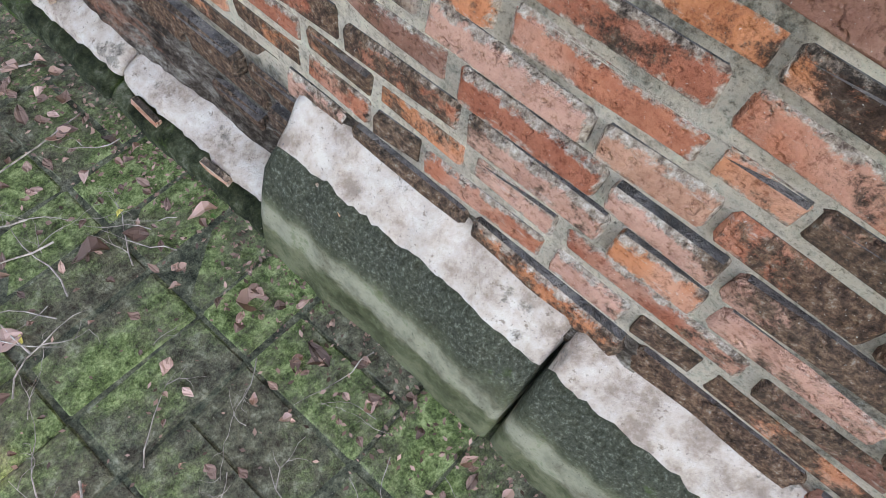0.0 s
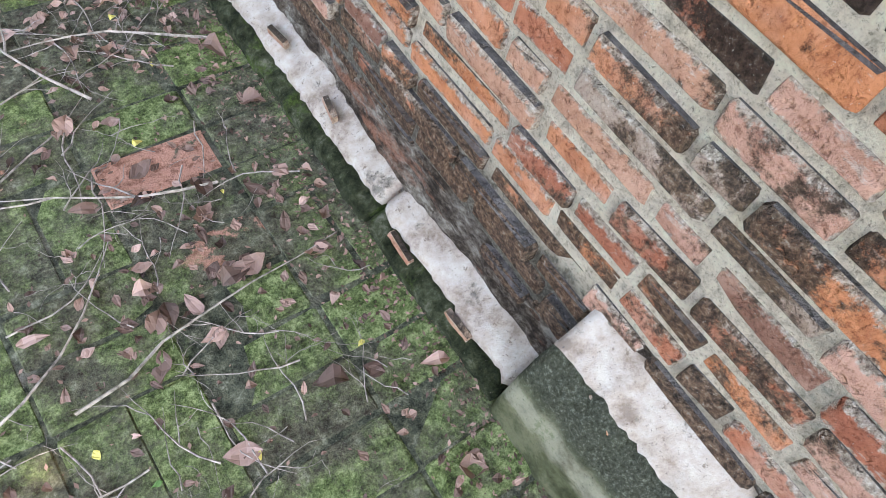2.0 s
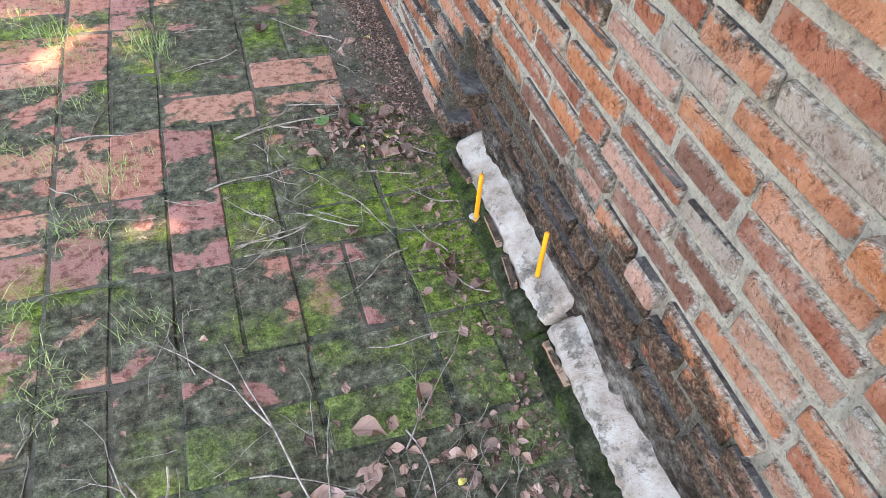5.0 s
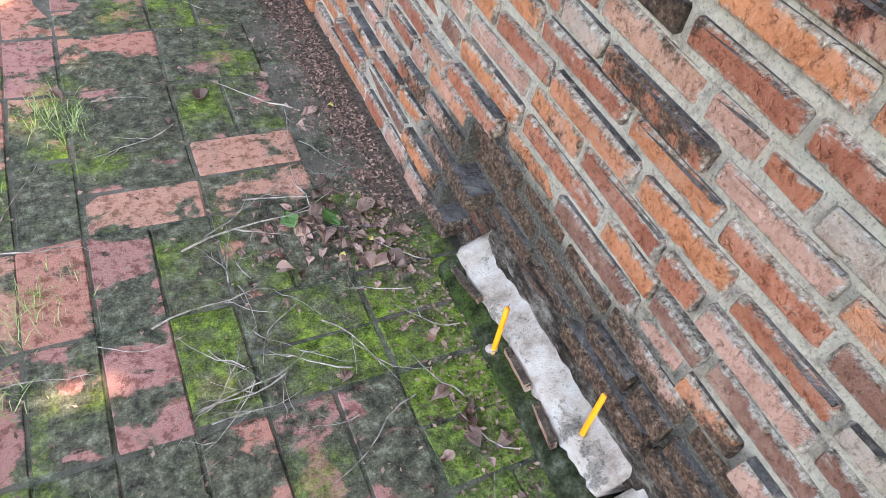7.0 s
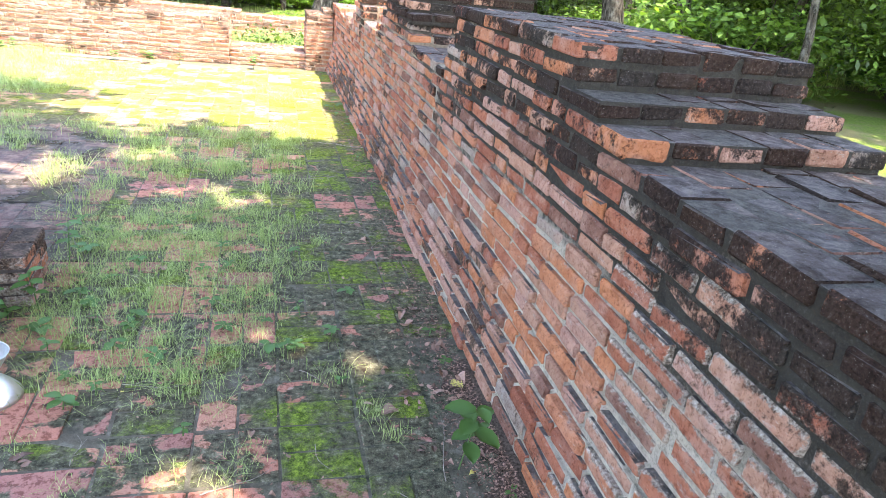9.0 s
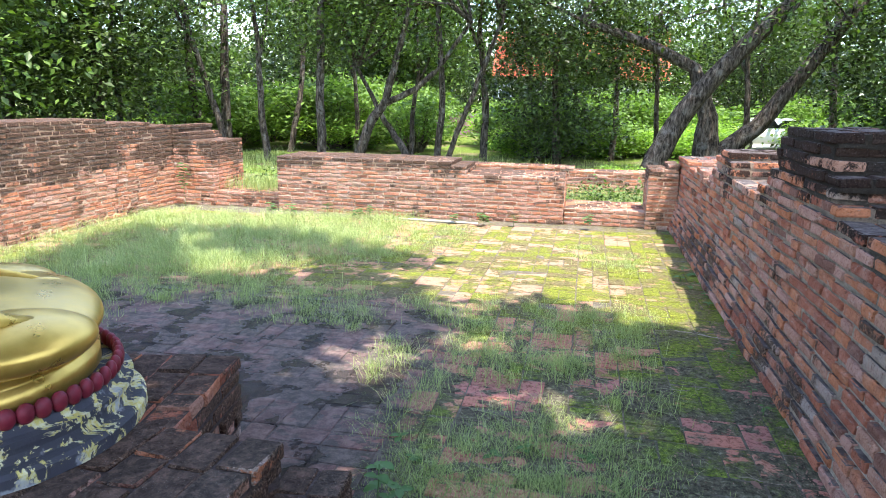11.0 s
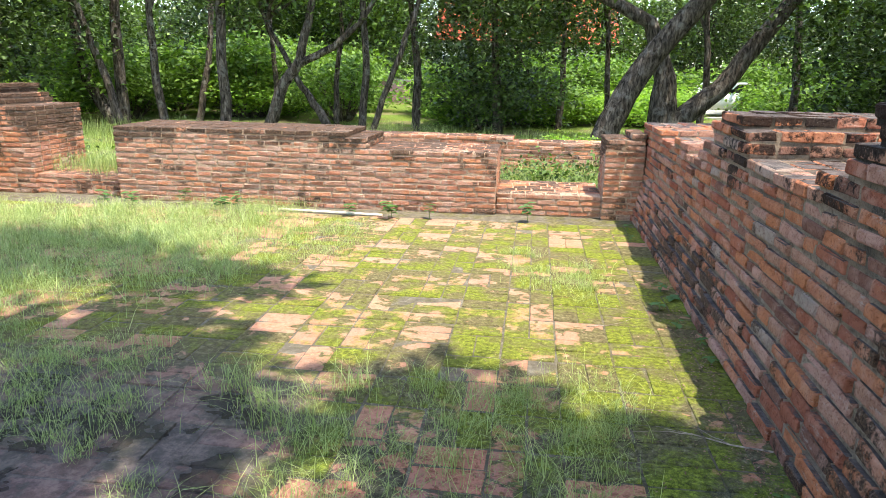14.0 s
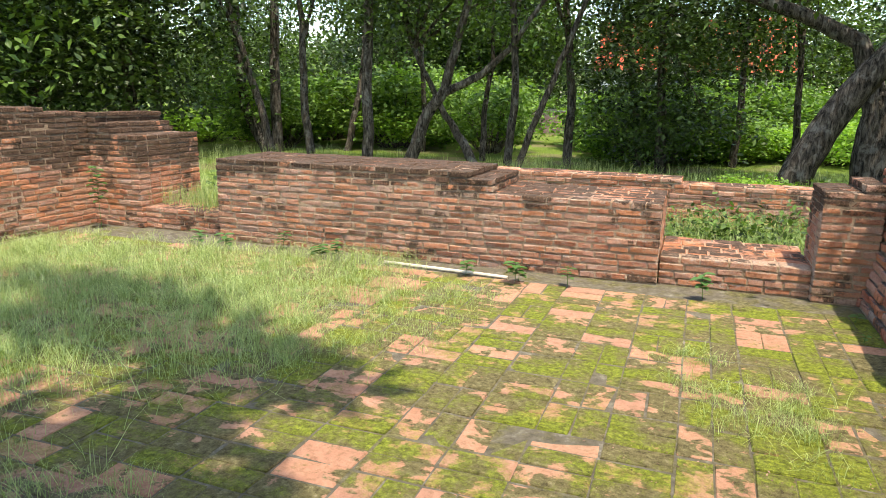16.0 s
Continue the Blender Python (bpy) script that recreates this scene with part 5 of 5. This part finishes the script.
# ---- grass and weeds ----
def blades(name, spots, per, tall, lean, material, seed, label):
    """Tufts of thin bent blades, all in one mesh."""
    g = np.random.default_rng(seed)
    spots = np.array(spots)
    n = len(spots) * per
    root = np.repeat(spots[:, :2], per, 0) + g.normal(0, 1, (n, 2)) * np.repeat(spots[:, 2:3], per, 0)
    h = tall * g.uniform(0.35, 1.2, n) * np.repeat(spots[:, 3], per, 0)
    a = g.uniform(0, 6.28, n)
    out = np.abs(g.normal(0, lean, n)) * h
    d = np.stack([np.cos(a), np.sin(a)], 1)
    side = np.stack([-np.sin(a), np.cos(a)], 1) * (0.0007 + 0.006 * h)[:, None]
    z0 = np.zeros((n, 1))
    p = [np.hstack([root - side, z0]), np.hstack([root + side, z0]), np.hstack([root + d * out[:, None] * 0.45 + side * 0.8, h[:, None] * 0.65]), np.hstack([root + d * out[:, None] * 0.45 - side * 0.8, h[:, None] * 0.65]), np.hstack([root + d * out[:, None] * 1.2, h[:, None] * 0.95])]
    v = np.stack(p, 1).reshape(-1, 3)
    b = np.arange(n) * 5
    faces = np.stack([b, b + 1, b + 2, b + 3], 1).tolist() + np.stack([b + 3, b + 2, b + 4], 1).tolist()
    return tagged(mesh_object(name, v.tolist(), faces, material), label, "grass", kind="stuff")


grng = random.Random(12)
spots = []
for k in range(1500):
    x, y = grng.uniform(-7.6, -0.7), grng.uniform(0.3, 8.4)
    thick = (0.25 if x < -2.4 or y < 3.6 else 0.06) + 0.75 * min(1, max(0, (-x - 2.6) / 2.5)) * (1 if y > 4 else 0.12) + (0.35 if -2.3 < x < -1.1 and y < 3.4 else 0)
    if wob(x * 0.8, y * 0.8, 5) * 1.5 + thick > 0.42 and not (-4.6 < x < -2.0 and y < 3.6):
        spots.append((x, y, grng.uniform(0.03, 0.12), 0.7 + 0.6 * min(1, max(0, (-x - 2.5) / 3)) * (1 if y > 3.5 else 0.3)))
field = [(grng.uniform(-7.7, -3.6), grng.uniform(4.8, 8.6), 0.22, grng.uniform(0.8, 1.4)) for _ in range(230)]
blades("tall_grass", [q for q in field if wob(q[0] * 0.5, q[1] * 0.5, 3) > -0.18], 150, 0.115, 1.3, M_GRASS, 2, "soft feathery grass covering the far floor")
spots += [(grng.uniform(-2.7, -0.75), grng.uniform(2.2, 4.6), grng.uniform(0.04, 0.11), grng.uniform(0.8, 1.5)) for _ in range(75)] + [(grng.uniform(-2.4, -1.0), grng.uniform(0.2, 2.4), grng.uniform(0.03, 0.10), grng.uniform(0.5, 1.0)) for _ in range(80)]
edge = [(grng.uniform(-2.0, -0.95), grng.uniform(-2.6, 0.4), 0.04, 0.5) for _ in range(40)] + [(grng.uniform(-2.1, -0.9), grng.uniform(0.3, 2.6), 0.06, 0.8) for _ in range(60)] + [(-1.5, -1.6, 0.06, 0.8), (-1.35, -0.95, 0.05, 0.8), (-0.55, -0.1, 0.03, 0.9), (-0.62, 0.05, 0.03, 0.8)]
blades("grass", spots, 85, 0.085, 1.1, M_GRASS, 1, "wispy green grass tufts growing through paving")
blades("grass_sprigs", edge, 60, 0.075, 1.1, M_GRASS, 3, "small grass sprigs in the paving joints")
gap = [(grng.uniform(-7.1, -6.1), grng.uniform(9.1, 9.8), 0.12, 1.0) for _ in range(26)]
tuft_gap = blades("gap_grass", gap, 60, 0.22, 0.4, M_GRASS, 4, "grass on the brick threshold")
tuft_gap.location.z = 0.25
gap = [(grng.uniform(-1.6, 0.3), grng.uniform(9.75, 12.0), 0.15, 1.0) for _ in range(60)]
tuft_out = blades("outer_grass", gap, 70, 0.55, 0.4, M_GRASS, 5, "tall weeds outside the doorway gap")
tuft_out.location.z = GROUND
outer = [(grng.uniform(-16, 22), grng.uniform(12.9, 21), 0.3, 1.0) for _ in range(420)]
far_grass = blades("meadow_grass", outer, 50, 0.45, 0.5, M_GRASS, 6, "tall grass under the trees")
far_grass.location.z = GROUND


def weed(x, y, z, tall, count, size, seed, label="small broad-leaved weed seedling by the wall"):
    r = random.Random(seed)
    root = new("weed")
    root.matrix_basis = pose(x, y, z, r.uniform(-8, 8), r.uniform(-8, 8), r.uniform(0, 360))
    tagged(root, label, "plant", "weeds")
    bm = bmesh.new()
    tube(bm, [(0, 0, -0.01, 0.003), (0.004, 0, tall * 0.5, 0.0026), (0, 0.004, tall, 0.0018)], 5)
    part("stem", bm, M_WEED, root)
    for k in range(count):
        bm = bmesh.new()
        a = k * 2.4 + r.uniform(-0.3, 0.3)
        zz = tall * (0.45 + 0.55 * k / max(1, count - 1)) if tall > 0.06 else tall * (0.6 + 0.4 * k / count)
        s = size * r.uniform(0.7, 1.15)
        rows = []
        for i in range(5):
            u = i / 4
            w = s * 0.36 * math.sin(math.pi * (0.08 + 0.88 * u)) ** 0.8
            rows.append([bm.verts.new(Matrix.Rotation(a, 3, "Z") @ Vector((0.006 + s * u, w * q, zz + 0.10 * s * abs(q) + 0.25 * s * u * (1 - 1.3 * u)))) for q in (-1, 0, 1)])
        for p, q in zip(rows, rows[1:]):
            for i in range(2):
                bm.faces.new((p[i], p[i + 1], q[i + 1], q[i]))
        part("leaf", bm, M_WEED, root, smooth=True)


weed(-0.33, -0.32, 0, 0.30, 9, 0.105, 1, "tall light green seedling with broad leaves")
wrng = random.Random(44)
for k in range(70):
    x, y = (wrng.uniform(-2.3, -0.5), wrng.uniform(-0.3, 2.2)) if k >= 40 else (wrng.uniform(-0.28, -0.10), wrng.uniform(-1.6, 8.4)) if k < 16 else ((wrng.uniform(-2.1, -1.2), wrng.uniform(0.4, 1.8)) if k < 30 else (wrng.uniform(-6, -0.6), wrng.uniform(8.3, 8.65)))
    weed(x, y, 0, wrng.uniform(0.02, 0.07) if k < 30 or k >= 40 else wrng.uniform(0.12, 0.22), wrng.randrange(3, 7) if k < 30 or k >= 40 else wrng.randrange(8, 14), wrng.uniform(0.03, 0.065) if k < 30 or k >= 40 else wrng.uniform(0.06, 0.10), 700 + k)
for x, y in ((-2.22, 0.52), (-2.20, 0.62), (-2.24, 0.78), (-2.1, 1.0), (-2.08, 1.5)):
    weed(x, y, 0, wrng.uniform(0.14, 0.26), 9, 0.07, int(900 - x * 100 + y * 10), "leafy green weed against the dark bricks")
weed(-7.6, 8.7, 0, 0.7, 22, 0.11, 61, "climbing green weed on the sunlit pier")
# pale stick on the floor along the end wall
bm = bmesh.new()
tube(bm, [(-3.95, 8.52, 0.012, 0.016), (-3.3, 8.47, 0.014, 0.017), (-2.75, 8.44, 0.012, 0.015)], 8)
me = bpy.data.meshes.new("stick")
bm.to_mesh(me)
bm.free()
me.materials.append(plain("bleached_wood", (0.55, 0.48, 0.38)))
tagged(new("stick", me), "long bleached wooden stick on the paving", "stick")
# damp earth where the paving is gone
soil_v, soil_f = [], []
for i in range(41):
    for j in range(13):
        sy, sx = -1.75 + 2.2 * i / 40, 0.03 - 0.42 * j / 12 * (0.75 + 0.35 * wob(i * 0.25, 4) + 0.15 * wob(i * 0.9, 9))
        edge_drop = 0.03 * (j / 12) ** 2 + (0.03 if i in (0, 40) else 0)
        soil_v.append((sx, sy, 0.014 + 0.014 * wob(sx * 14, sy * 14) + 0.010 * wob(sx * 40, sy * 40) - edge_drop))
for i in range(40):
    for j in range(12):
        k = i * 13 + j
        soil_f.append((k, k + 13, k + 14, k + 1))
tagged(mesh_object("earth_patch", soil_v, soil_f, plain("dark_earth", (0.075, 0.053, 0.04), 0.97, 0.75, 90), smooth=True), "bare dark earth where paving is missing", "earth", kind="structure")

# ---- paving pieces ----
prng = random.Random(31)
tiles = Pieces("tile", floor, TILES, M_TILE, M_TILE_J)
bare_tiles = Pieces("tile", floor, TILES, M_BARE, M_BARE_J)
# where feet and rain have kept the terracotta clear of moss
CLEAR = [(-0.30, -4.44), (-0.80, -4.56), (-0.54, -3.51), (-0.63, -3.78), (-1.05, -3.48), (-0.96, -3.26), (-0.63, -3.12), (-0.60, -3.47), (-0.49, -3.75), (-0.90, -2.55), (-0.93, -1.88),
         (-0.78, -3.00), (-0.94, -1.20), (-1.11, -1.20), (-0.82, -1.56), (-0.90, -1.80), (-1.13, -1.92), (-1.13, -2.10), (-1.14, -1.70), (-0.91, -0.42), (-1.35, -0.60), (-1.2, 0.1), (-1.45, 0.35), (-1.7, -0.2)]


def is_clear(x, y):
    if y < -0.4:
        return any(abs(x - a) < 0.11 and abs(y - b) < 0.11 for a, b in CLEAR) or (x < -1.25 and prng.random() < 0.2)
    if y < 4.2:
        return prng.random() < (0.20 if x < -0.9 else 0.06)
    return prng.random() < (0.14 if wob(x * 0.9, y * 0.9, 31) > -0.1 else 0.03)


CELL = 0.312
for j in range(int(-8.8 / CELL), int(8.6 / CELL)):
    for i in range(1, 26):
        x1, y0 = -0.052 - (i - 1) * CELL, j * CELL
        way = prng.random() < (0.62 if i != 4 else 0.2)
        near = i <= 6 and -5.2 < y0 < 1.4
        skip = i == 1 and -1.7 < y0 < 0.4 and prng.random() < 0.9
        for h in (0, 1):
            if skip:
                continue
            cx, cy = (x1 - CELL / 2, y0 + CELL * (0.25 + 0.5 * h)) if way else (x1 - CELL * (0.25 + 0.5 * h), y0 + CELL / 2)
            sx, sy = (CELL - 0.009, CELL / 2 - 0.007) if way else (CELL / 2 - 0.007, CELL - 0.009)
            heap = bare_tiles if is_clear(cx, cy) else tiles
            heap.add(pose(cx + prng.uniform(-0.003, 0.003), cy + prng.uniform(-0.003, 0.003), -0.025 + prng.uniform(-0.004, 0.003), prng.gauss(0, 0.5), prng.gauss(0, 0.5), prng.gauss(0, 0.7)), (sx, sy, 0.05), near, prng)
tiles.done("paving")
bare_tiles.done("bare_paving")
